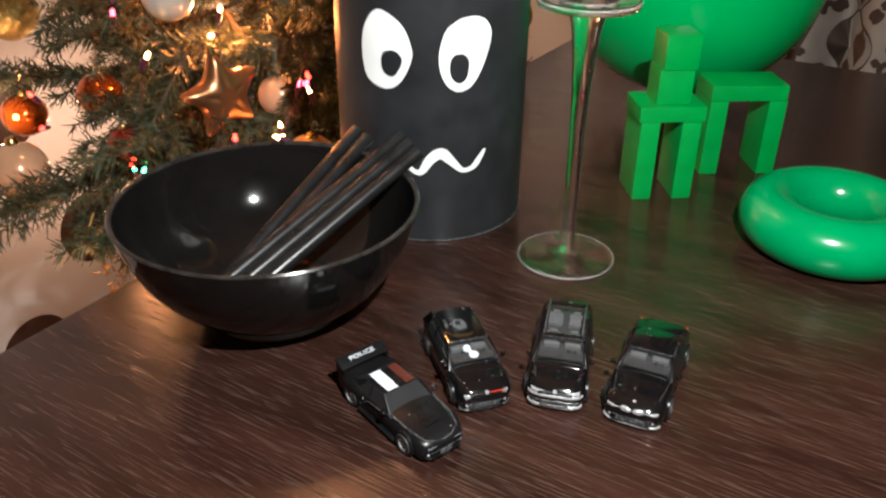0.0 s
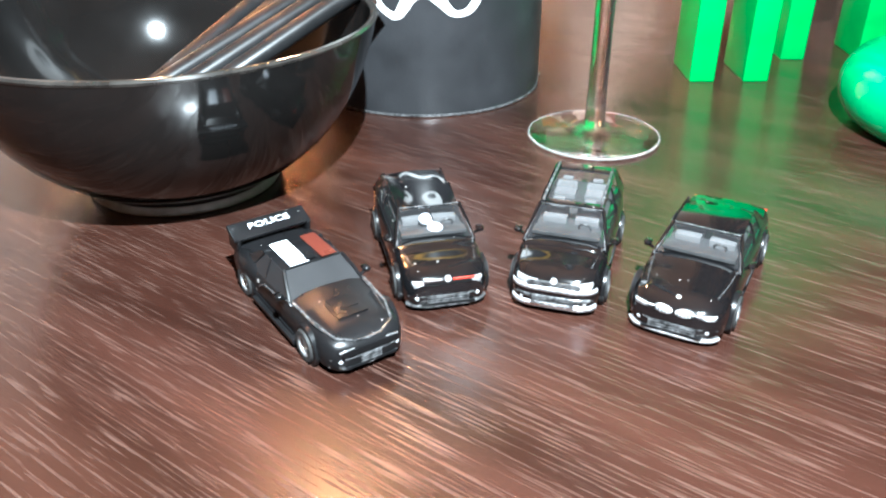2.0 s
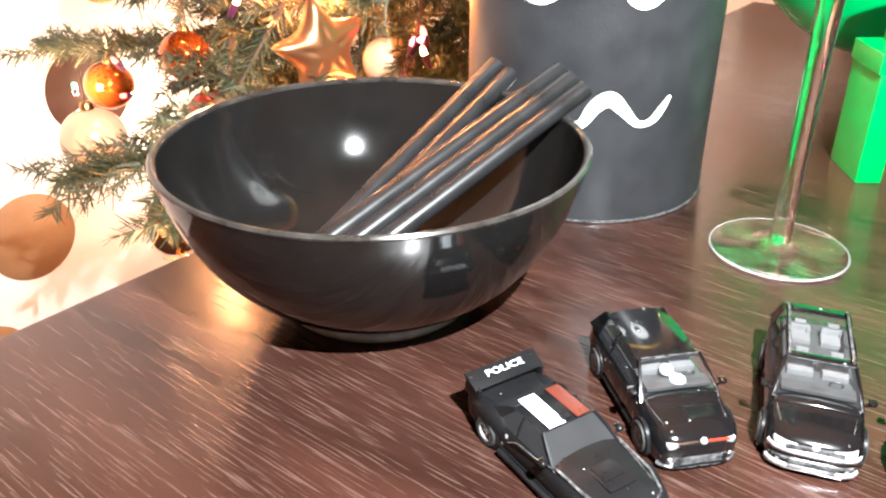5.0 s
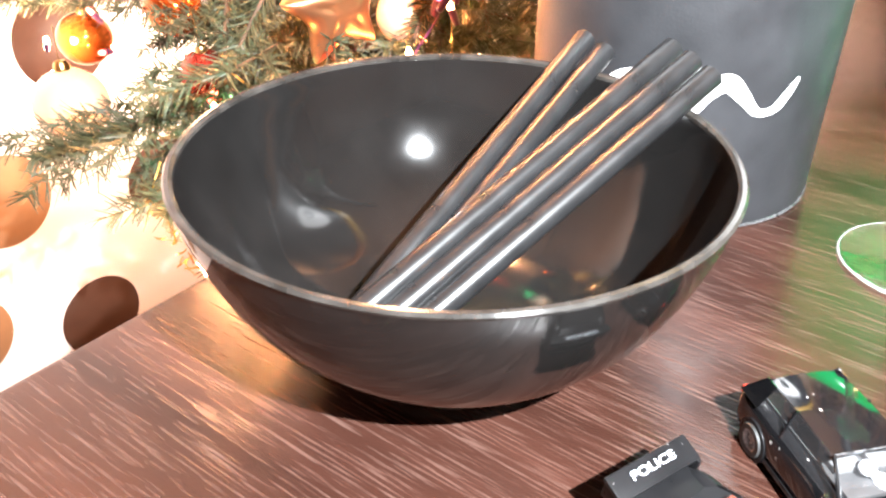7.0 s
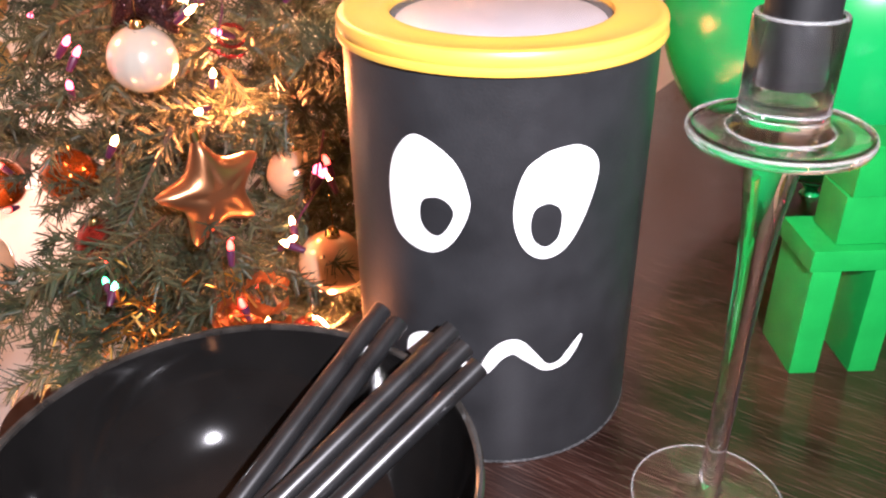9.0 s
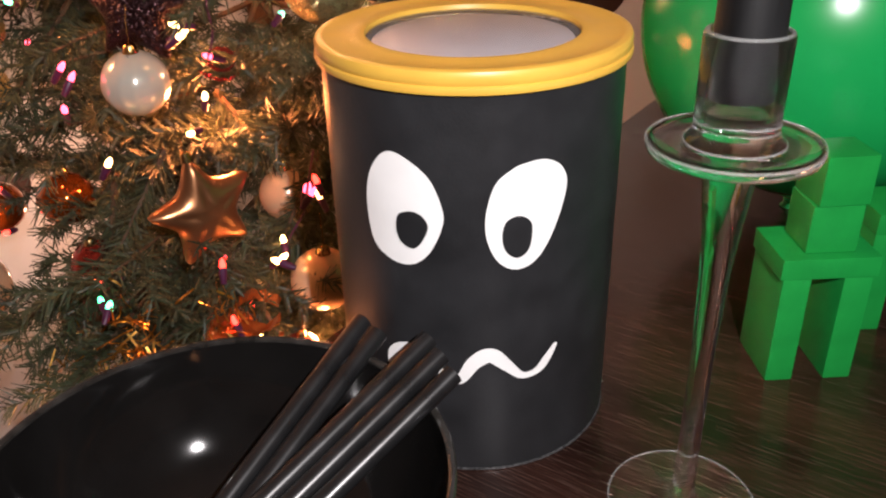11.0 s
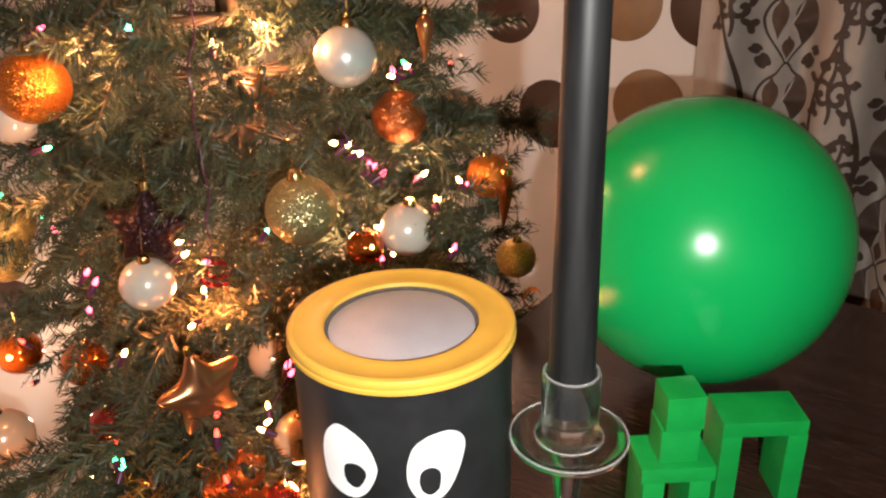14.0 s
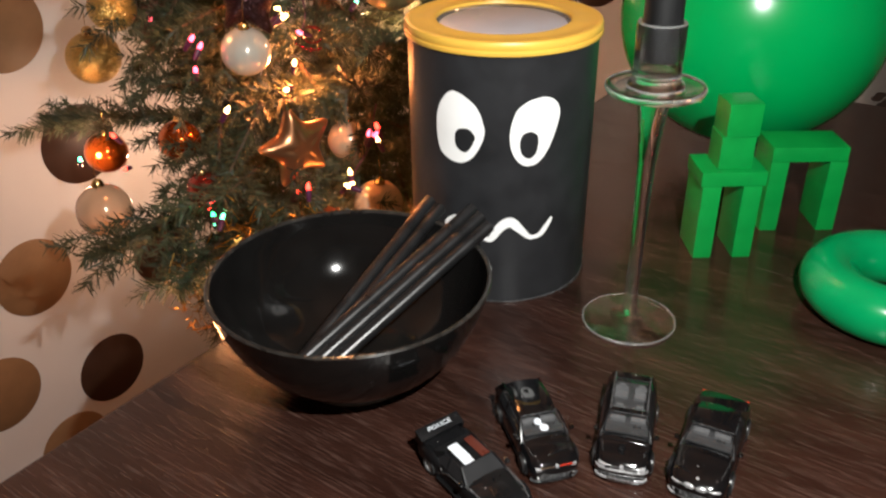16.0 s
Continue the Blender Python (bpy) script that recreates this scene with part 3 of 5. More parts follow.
def candlestick():
    c = thing("candlestick", pose(*STICK, 0), "tall clear glass candlestick with a round foot and drip plate", "candlestick")
    part("foot", lathe([(0, 0.0003), (0.0355, 0.0003), (0.037, 0.0010), (0.0368, 0.0020), (0.030, 0.0027), (0.018, 0.0036), (0.011, 0.0050), (0.0078, 0.0072), (0, 0.0072)], 72), GLASS, c)
    part("stem", lathe([(0, 0.0073), (0.0066, 0.0073), (0.0058, 0.012), (0.0053, 0.03), (0.0052, 0.06), (0.0055, 0.10), (0.0065, 0.135), (0.0082, 0.160), (0.0106, 0.180), (0.0135, 0.1925), (0, 0.1925)], 48), GLASS, c)
    part("drip_plate", lathe([(0, 0.1927), (0.020, 0.1927), (0.030, 0.1938), (0.0346, 0.1952), (0.0356, 0.1975), (0.0350, 0.2000), (0.0334, 0.2004), (0.0310, 0.1990), (0.024, 0.1978), (0, 0.1976)], 72), GLASS, c)
    part("cup", lathe([(0, 0.1978), (0.0200, 0.1978), (0.0206, 0.1992), (0.0200, 0.2008), (0.0182, 0.2020), (0.0172, 0.2050), (0.0170, 0.214), (0.0172, 0.2425), (0.0167, 0.2436), (0.0147, 0.2436), (0.0141, 0.2425), (0.0141, 0.2130), (0.012, 0.2105), (0, 0.2100)], 64), GLASS, c)
    glint_ring(0.0371, 0.0014, 0.0006, c)
    glint_ring(0.0350, 0.1990, 0.0007, c)
    glint_ring(0.0157, 0.2437, 0.0008, c)
    glint_ring(0.0203, 0.1996, 0.0005, c)


# an added pale ring where the glass edge catches light
def glint_ring(r, z, thick, parent):
    part("rim", lathe([(r + thick * math.cos(a), z + thick * math.sin(a)) for a in (math.pi * i / 5 for i in range(10))], 72, closed=True), GLASS_GLINT, parent, "added whitish ring that imitates the glint of the glass edge")


candlestick()
for ob in bpy.data.objects:
    if ob.type == "MESH" and ob.data.materials and ob.data.materials[0] == GLASS:
        ob.visible_shadow = False
candle = thing("candle", pose(*STICK, 0.2180), "tall black taper candle, scuffed, in the glass cup", "candle")
part("wax", lathe([(0, 0), (0.0128, 0), (0.0136, 0.002), (0.0134, 0.03), (0.0126, 0.1), (0.0118, 0.19), (0.0110, 0.297), (0.009, 0.304), (0.003, 0.306), (0, 0.306)], 48), WAX, candle)
part("wick", tube([(0, 0, 0.305), (0.0005, 0, 0.311), (0.0015, 0, 0.316)], 0.0009), WICK, candle)


# ---- balloon and ring ----
balloon = thing("balloon", pose(-0.150, 0.868, 0.0), "large round shiny green rubber balloon standing on the table", "balloon")
part("skin", lathe([(0, 0.3055)] + [(0.1420 * math.sin(a), 0.1635 + 0.1420 * math.cos(a)) for a in (math.pi * i / 44 for i in range(1, 42))] + [(0.026, 0.0195), (0.0135, 0.0135), (0.0062, 0.0085), (0, 0.0085)], 96), RUBBER, balloon)
part("knot", lathe([(0, 0.0100), (0.0045, 0.0098), (0.0066, 0.0070), (0.0052, 0.0045), (0.0085, 0.0012), (0.0088, 0.0003), (0, 0.0003)], 24), RUBBER, balloon, "tied green neck")
ring = solid("toy_ring", lathe([(0.0505 + 0.0230 * math.cos(a), 0.0232 + 0.0230 * math.sin(a)) for a in (2 * math.pi * i / 32 for i in range(32))], 96, closed=True), GREEN_RING,
             "glossy green plastic toy ring lying flat on the table", "toy ring", place=pose(0.0665, 0.6085, 0))


# ---- green wooden blocks ----
def block(name, sx, sy, sz, place, what):
    solid(name, box(sx, sy, sz, 0.0014, (0, sy / 2, 0)), GREEN_WOOD, what, "toy block", "green wooden blocks", place=place)


def stand(x, y, deg):
    return Matrix.Translation((x, y, 0)) @ Matrix.Rotation(radians(deg), 4, "Z")


fig = stand(-0.0770, 0.6177, 36.4)
for x in (-0.0182, 0.0182):
    block("toy_block", 0.017, 0.044, 0.0725, fig @ Matrix.Translation((x, 0, 0)), "upright green wooden block, a leg of the figure")
block("toy_block", 0.058, 0.044, 0.0135, fig @ Matrix.Translation((0, -0.001, 0.0727)), "flat green wooden plank laid on two upright blocks")
block("toy_block", 0.030, 0.030, 0.0300, fig @ Matrix.Translation((0.001, 0.006, 0.0864)), "small green wooden cube on the figure")
block("toy_block", 0.030, 0.030, 0.0300, fig @ pose(0.003, 0.005, 0.1166, 0, 0, 3), "small green wooden cube on top of the figure")
gate = stand(-0.0345, 0.7103, 34.5)
for x in (-0.0275, 0.0275):
    block("toy_block", 0.017, 0.044, 0.0725, gate @ Matrix.Translation((x, 0, 0)), "upright green wooden block, a post of the gate")
block("toy_block", 0.071, 0.044, 0.0145, gate @ Matrix.Translation((-0.001, -0.001, 0.0727)), "long green wooden plank bridging two posts")


# ---- toy cars ----
def station_at(stations, k):
    """Half width, top and so on at step k, 0 to 1, along a car's body."""
    k = k * (len(stations) - 1)
    s = min(int(k), len(stations) - 2)
    u = k - s
    p = [stations[min(max(s + d, 0), len(stations) - 1)] for d in (-1, 0, 1, 2)]
    return [0.5 * (2 * b + (c - a) * u + (2 * a - 5 * b + 4 * c - d) * u * u + (3 * b - a - 3 * c + d) * u ** 3) for a, b, c, d in zip(*p)]


def half_section(w, top, low):
    h = top - low
    return [(0, low), (w * 0.86, low), (w * 0.97, low + h * 0.12), (w, low + h * 0.35), (w * 1.0, low + h * 0.62), (w * 0.955, low + h * 0.84), (w * 0.86, top - h * 0.03), (w * 0.55, top + 0.0004), (0, top + 0.0007)]


def loft(stations, n=30):
    """A car's lower body: stations of (x, half width, top, bottom), nose at +x."""
    bm = bmesh.new()
    rings = []
    for i in range(n + 1):
        x, w, top, low = station_at(stations, i / n)
        half = half_section(w, top, low)
        loop = half + [(-y, z) for y, z in half[-2:0:-1]]
        rings.append([bm.verts.new((x, y, z)) for y, z in loop])
    m = len(rings[0])
    for a, b in zip(rings, rings[1:]):
        for j in range(m):
            bm.faces.new((a[j], a[(j + 1) % m], b[(j + 1) % m], b[j]))
    bm.faces.new(rings[0][::-1])
    bm.faces.new(rings[-1])
    return bm


def on_body(stations, k, p, side, lift):
    """A point on the body: k along it, p up its section (4 the flank, 8 the middle of the bonnet)."""
    x, w, top, low = station_at(stations, k)
    half = half_section(w, top, low)
    i = min(int(p), 7)
    u = p - i
    y, z = (half[i][j] + (half[i + 1][j] - half[i][j]) * u for j in (0, 1))
    cz = (top + low) / 2
    ln = math.hypot(y, z - cz)
    return (x + lift * 0.5, side * (y + lift * y / ln), z + lift * (z - cz) / ln + lift * 0.4)


def body_patch(stations, upper, lower, side, mat, car, name, what):
    """A swept lamp glass lying on the body between two edges of (k, p)."""
    v, f, n, m = [], [], 14, 5
    up, lo = (smooth_loop(e, 7, False) for e in (upper, lower))
    for i in range(n + 1):
        (ka, pa), (kb, pb) = up[round(i / n * (len(up) - 1))], lo[round(i / n * (len(lo) - 1))]
        for j in range(m + 1):
            t = j / m
            bulge = 0.0002 + 0.0009 * math.sin(math.pi * t) * math.sin(math.pi * (0.08 + 0.84 * i / n))
            v.append(on_body(stations, ka + (kb - ka) * t, pa + (pb - pa) * t, side, bulge))
    for i in range(n):
        for j in range(m):
            q = i * (m + 1) + j
            f.append((q, q + 1, q + m + 2, q + m + 1))
    return raw(name, v, f, mat, car, what, smooth=True)


def quad_panel(a, b, c, d, thick=0.0004):
    """A thin panel with four given corners."""
    a, b, c, d = map(Vector, (a, b, c, d))
    n = (b - a).cross(d - a).normalized() * thick
    bm = bmesh.new()
    lo = [bm.verts.new(p - n) for p in (a, b, c, d)]
    hi = [bm.verts.new(p) for p in (a, b, c, d)]
    bm.faces.new(hi)
    bm.faces.new(lo[::-1])
    for i in range(4):
        j = (i + 1) % 4
        bm.faces.new((lo[i], lo[j], hi[j], hi[i]))
    return bm


def roof_panel(x0, x1, w, z):
    """A crowned roof skin with thickness."""
    bm = bmesh.new()
    nx, ny = 12, 10
    skins = []
    for drop in (0, 0.0008):
        skins.append([[bm.verts.new((x0 + (x1 - x0) * i / nx, w * (2 * j / ny - 1), z + 0.0005 - drop - 0.0012 * (2 * i / nx - 1) ** 2 - 0.0013 * abs(2 * j / ny - 1) ** 2.6)) for j in range(ny + 1)] for i in range(nx + 1)])
    for g in skins:
        for i in range(nx):
            for j in range(ny):
                bm.faces.new((g[i][j], g[i + 1][j], g[i + 1][j + 1], g[i][j + 1]))
    a, b = skins
    edge = [(i, 0) for i in range(nx)] + [(nx, j) for j in range(ny)] + [(i, ny) for i in range(nx, 0, -1)] + [(0, j) for j in range(ny, 0, -1)]
    for (i, j), (k, m) in zip(edge, edge[1:] + edge[:1]):
        bm.faces.new((a[i][j], a[k][m], b[k][m], b[i][j]))
    return bm


def wheel(car, x, y, r, side):
    w = part("wheel", moved(lathe([(r * 0.55, -0.0035), (r * 0.9, -0.0035), (r, -0.0025), (r, 0.0025), (r * 0.9, 0.0035), (r * 0.62, 0.0035), (r * 0.6, 0.002)], 32), pose(0, 0, 0, -90 * side, 0, 0)), TYRE, car, place=pose(x, y, r))
    rim = joined(lathe([(0, 0.0022), (r * 0.16, 0.0024), (r * 0.18, 0.0012), (r * 0.5, 0.0008), (r * 0.53, 0.0030), (r * 0.62, 0.0032), (r * 0.62, 0.0)], 32),
                 *[moved(box(r * 0.40, r * 0.12, 0.0008, 0, (r * 0.34, 0, 0.0014)), Matrix.Rotation(2 * math.pi * i / 7, 4, "Z")) for i in range(7)])
    part("rim", moved(rim, pose(0, 0, 0, -90 * side, 0, 0)), LAMP_CLEAR, w, "silver spoked rim")


def seat(car, x, y, z, w, h):
    """Cushion, leaning back with side bolsters, and a headrest; w wide, h high."""
    back = pose(x - w * 0.35, y, z, 0, -12, 0)
    part("seat", joined(box(w * 0.9, w, w * 0.28, 0.0006, (x, y, z)), moved(box(w * 0.22, w * 0.96, h * 0.74, 0.0007), back),
                        moved(box(w * 0.16, w * 0.20, h * 0.62, 0.0005, (w * 0.14, w * 0.40, 0)), back), moved(box(w * 0.16, w * 0.20, h * 0.62, 0.0005, (w * 0.14, -w * 0.40, 0)), back),
                        moved(box(w * 0.22, w * 0.5, h * 0.24, 0.0006, (0, 0, h * 0.77)), back)), CAR_SEAT, car, "moulded grey seat")


def lettering(text, size, mat, parent, place, label):
    cu = bpy.data.curves.new("letters", "FONT")
    cu.body, cu.size, cu.align_x, cu.align_y, cu.extrude = text, size, "CENTER", "CENTER", 0.00005
    tmp = new("letters_tmp", cu)
    me = bpy.data.meshes.new_from_object(tmp.evaluated_get(bpy.context.evaluated_depsgraph_get()))
    bpy.data.objects.remove(tmp)
    me.materials.clear()
    me.materials.append(mat)
    ob = new("lettering", me)
    ob.parent, ob.matrix_basis = parent, place
    return tagged(ob, label)


def toy_car(place, label, k):
    """One die-cast car. k: its measures."""
    car = thing("toy_car", place, label, "toy car", "black toy cars")
    L, W, H = k["L"], k["W"], k["H"]
    paint = k["paint"]
    hw, hl = W / 2, L / 2
    waist, hood = k["waist"], k["hood"]
    ax, bx, cx, dx = k["wind"], k["roof_f"], k["roof_r"], k["tail"]
    low = 0.0026
    shell = [(-hl, hw * 0.74, waist - 0.003, low + 0.003), (-hl + 0.0015, hw * 0.87, waist - 0.0012, low + 0.0012), (-hl * 0.86, hw * 0.96, waist, low), (-hl * 0.5, hw, waist + 0.0003, low), (0, hw * 0.985, waist, low),
                       (ax, hw * 0.985, waist - 0.0002, low), (hl * 0.60, hw * 0.985, hood, low), (hl * 0.80, hw * 0.955, hood - 0.0010, low - 0.0006), (hl * 0.905, hw * 0.885, hood - 0.0024, low - 0.0008), (hl * 0.96, hw * 0.77, hood - 0.0038, low - 0.0008), (hl * 0.99, hw * 0.60, hood - 0.0050, low - 0.0004), (hl * 1.004, hw * 0.42, hood - 0.0058, low + 0.0006)]
    part("body", loft(shell, 44), paint, car, "glossy black body")
    part("chassis", box(L * 0.8, W * 0.78, 0.003, 0.0006, (0, 0, 0.0025)), CAR_MATT, car)
    rw, bw, lw = hw * 0.71, hw * 0.905, hw * 0.885
    z0, z1 = waist - 0.0014, H
    roof = roof_panel(cx, bx, rw, z1)
    glassy = k.get("glass", CAR_WINDOW)
    if k.get("glass_roof"):
        for sx, sy, at in ((0.004, rw * 2, (bx - 0.002, 0, z1 - 0.0011)), (0.006, rw * 2, (cx + 0.003, 0, z1 - 0.0011)), (bx - cx - 0.0102, 0.0022, ((bx + cx) / 2 + 0.001, rw - 0.0011, z1 - 0.0011)), (bx - cx - 0.0102, 0.0022, ((bx + cx) / 2 + 0.001, -rw + 0.0011, z1 - 0.0011))):
            part("roof_bar", box(sx, sy, 0.0011, 0.0004, at), paint, car, "black roof frame")
        part("roof_glass", box(bx - cx - 0.0102, rw * 2 - 0.0046, 0.0006, 0, ((bx + cx) / 2 + 0.001, 0, z1 - 0.0009)), CAR_WINDOW, car, "clear panorama roof")
        for s in (-1, 1):
            part("roof_rail", tube([(bx - 0.001, s * (rw - 0.0012), z1), (bx - 0.004, s * (rw - 0.0012), z1 + 0.0011), (cx + 0.004, s * (rw - 0.0012), z1 + 0.0011), (cx + 0.001, s * (rw - 0.0012), z1)], 0.0006), CAR_EDGE, car, "silver roof rail")
        roof.free()
    else:
        part("roof", roof, paint, car)
    part("windscreen", quad_panel((ax, -lw, z0), (ax, lw, z0), (bx, rw * 0.98, z1 - 0.0010), (bx, -rw * 0.98, z1 - 0.0010)), glassy, car, k.get("screen", "clear windscreen"))
    part("rear_window", quad_panel((dx, lw, z0), (dx, -lw, z0), (cx, -rw * 0.98, z1 - 0.0010), (cx, rw * 0.98, z1 - 0.0010)), glassy, car)
    mid = (bx + cx) / 2 - 0.001
    for s in (-1, 1):
        part("side_window", quad_panel((ax - 0.002, s * bw, z0), (mid, s * bw, z0), (mid, s * rw, z1 - 0.0012), (bx - 0.001, s * rw, z1 - 0.0012)), glassy, car)
        part("side_window", quad_panel((mid - 0.001, s * bw, z0), (dx + 0.003, s * bw, z0), (cx + 0.001, s * rw, z1 - 0.0012), (mid - 0.001, s * rw, z1 - 0.0012)), glassy, car)
        qx, qt = dx + (mid - dx) * 0.42, cx + (mid - cx) * 0.30
        part("quarter_panel", quad_panel((qx, s * (bw + 0.0004), z0), (dx - 0.0004, s * (bw + 0.0004), z0), (cx - 0.0004, s * (rw + 0.0004), z1 - 0.0007), (qt, s * (rw + 0.0004), z1 - 0.0007)), paint, car)
        for (xa, xb, w) in ((ax, bx, 0.0007), (mid - 0.0005, mid - 0.0005, 0.0006), (dx + 0.001, cx + 0.001, 0.0005)):
            part("pillar", tube([(xa, s * bw, z0 - 0.0005), ((xa + xb) / 2, s * (bw + rw) / 2 + s * 0.0002, (z0 + z1) / 2), (xb, s * rw, z1 - 0.0006)], w, 6), paint, car)
        m = part("mirror", joined(moved(ball(0.0017, 0.75, 14, 8), pose(ax - 0.003, s * (hw + 0.0012), waist + 0.0016)), tube([(ax - 0.003, s * hw * 0.93, waist), (ax - 0.003, s * (hw + 0.0015), waist + 0.0012)], 0.0006, 6)), paint, car)
        part("mirror_glass", box(0.0003, 0.0026, 0.0016, 0, (ax - 0.0048, s * (hw + 0.0012), waist + 0.0009)), CHROME, m)
        for wx in (k["front_axle"], k["rear_axle"]):
            wheel(car, wx, s * (hw - 0.0022), k["wheel"], s)
            part("wheel_arch", moved(lathe([(k["wheel"] * 1.05, 0.0), (k["wheel"] * 1.05, 0.0008), (k["wheel"] * 1.22, 0.0006), (k["wheel"] * 1.24, -0.0012)], 32), pose(wx, s * (hw - 0.0002), k["wheel"], -90 * s, 0, 0)), CAR_MATT, car)
        up, lo = k["lamp"]
        body_patch(shell, up, lo, s, LAMP_CLEAR, car, "headlight", "silver swept headlight")
        part("tail_light", box(0.002, 0.006, 0.003, 0.0006, (-hl + 0.0016, s * hw * 0.68, waist - 0.0048)), LAMP_RED, car, "red tail light")
        part("side_trim", box(L * 0.40, 0.0005, 0.0006, 0, (-0.001, s * (hw * 0.992), low + 0.0022)), CAR_MATT, car)
        part("fog_light", ball(0.0011, 1, 12, 8), LAMP_CLEAR, car, "small round fog light", place=pose(hl * 0.965, s * hw * 0.66, low + 0.0034))
    part("grille", box(0.0016, W * k["grille"][0], k["grille"][1], 0.0004, (hl * 0.99, 0, k["grille"][2])), CAR_EDGE if k["grille"][3] else CAR_MATT, car, "ribbed grille")
    part("lower_grille", joined(*[box(0.0010, W * k.get("mouth", 0.46), 0.0004, 0, (hl * 1.004, 0, low + 0.0016 + 0.0010 * i)) for i in range(3)]), CAR_EDGE, car, "silver lower grille bars")
    part("bumper", box(0.002, W * 0.6, 0.0010, 0.0004, (hl * 0.992, 0, low + 0.0003)), CHROME if k.get("chrome_lip") else CAR_MATT, car)
    part("door_line", box(0.0003, 0.0002, 0.006, 0, (mid, hw * 0.998, low + 0.003)), CAR_MATT, car)
    if k.get("badge"):
        part("badge", moved(lathe([(0, 0.0005), (0.0012, 0.0005), (0.0014, 0)], 24), pose(hl * 0.985 + 0.0006, 0, k["badge"], 0, 62, 0)), LAMP_CLEAR, car, "round silver badge")
    # pale lines along screen, bonnet, sill and lip: torch glints put into the colour
    edge = [(ax, -lw, z0 + 0.0006), (ax + 0.0006, 0, z0 + 0.0008), (ax, lw, z0 + 0.0006), (bx, rw * 0.98, z1 - 0.0006), (bx, -rw * 0.98, z1 - 0.0006), (ax, -lw, z0 + 0.0006)]
    part("windscreen_frame", joined(*[tube([p, q], 0.00026, 6) for p, q in zip(edge, edge[1:])]), CAR_MATT if not k.get("inside", True) else CAR_EDGE, car, "windscreen frame, with a painted glint on the clear screens")
    for s in (-1, 1):
        part("bonnet_glint", tube([(ax + 0.001, s * hw * 0.84, waist + 0.0001), (hl * 0.55, s * hw * 0.80, hood + 0.0001), (hl * 0.80, s * hw * 0.70, hood - 0.0008)], 0.00016, 5), CAR_EDGE, car)
        part("sill", box(L * 0.42, 0.0006, 0.0008, 0.0002, (0, s * hw * 0.965, low + 0.0004)), CAR_EDGE, car, "pale sill edge, a painted glint")
    part("lip", tube([(hl * 0.90, -hw * 0.86, low + 0.0008), (hl * 0.985, -hw * 0.6, low + 0.0006), (hl * 1.006, 0, low + 0.0005), (hl * 0.985, hw * 0.6, low + 0.0006), (hl * 0.90, hw * 0.86, low + 0.0008)], 0.0005, 6), CAR_EDGE, car, "front lip coloured bright, a painted glint")
    part("bumper_line", tube([(hl * 0.93, -hw * 0.84, low + 0.0042), (hl * 0.995, -hw * 0.55, low + 0.0044), (hl * 1.010, 0, low + 0.0044), (hl * 0.995, hw * 0.55, low + 0.0044), (hl * 0.93, hw * 0.84, low + 0.0042)], 0.0003, 6), CAR_EDGE, car)
    if k.get("inside", True):
        deck = waist + 0.0010
        part("floor_pan", box((bx - cx) + (ax - bx) * 0.7, rw * 2.05, 0.0006, 0, ((bx + cx) / 2 + (ax - bx) * 0.3, 0, deck - 0.0003)), CAR_TRIM, car, "dark cabin floor")
        part("dashboard", box((ax - bx) * 0.45, rw * 2.1, 0.0016, 0.0005, (ax - (ax - bx) * 0.38, 0, deck)), CAR_TRIM, car, "dark grey dashboard")
        tall = (H - waist) * 0.80
        for s in (-1, 1):
            seat(car, bx - (bx - cx) * 0.10, s * hw * 0.36, deck, hw * 0.54, tall)
            seat(car, cx + (bx - cx) * 0.34, s * hw * 0.36, deck, hw * 0.50, tall * 0.9)
        part("steering_wheel", moved(lathe([(0.0024 + 0.0004 * math.cos(a), 0.0004 * math.sin(a)) for a in (math.pi * i / 4 for i in range(8))], 24, closed=True), pose(ax - (ax - bx) * 0.62, hw * 0.36, deck + 0.0022, 0, -62, 0)), CAR_TRIM, car)
    return car


def nose_band(L, W, z0, z1, reach, mat, car, what, name="bumper_trim"):
    """A thin strip that follows the rounded nose; reach: share of the half width that it spans."""
    hl, hw = L / 2, W / 2
    plan = [(0.80, 0.955), (0.905, 0.885), (0.96, 0.77), (0.99, 0.60), (1.004, 0.42), (1.008, 0.2), (1.009, 0.0)]
    side = [(hl * x + 0.0003, hw * y + 0.0003) for x, y in plan if y <= reach]
    curve = smooth_loop(side + [(x, -y) for x, y in side[-2::-1]], 4, False)
    v, f = [], []
    for x, y in curve:
        v += [(x - 0.0012, y * 0.96, z0), (x, y, z0 + 0.0002), (x - 0.0002, y, z1 - 0.0002), (x - 0.0014, y * 0.96, z1)]
    for i in range(len(curve) - 1):
        f += [(4 * i + j, 4 * i + 4 + j, 4 * i + 5 + j, 4 * i + 1 + j) for j in range(3)]
    return raw(name, v, f, mat, car, what, smooth=True)


def heading(x, y, deg):
    return Matrix.Translation((x, y, 0)) @ Matrix.Rotation(radians(deg), 4, "Z")


def sized(f, **k):
    lengths = ("L", "W", "H", "waist", "hood", "wind", "roof_f", "roof_r", "tail", "wheel", "front_axle", "rear_axle", "badge")
    return {n: (v * f if n in lengths and v is not None else v) for n, v in k.items()}


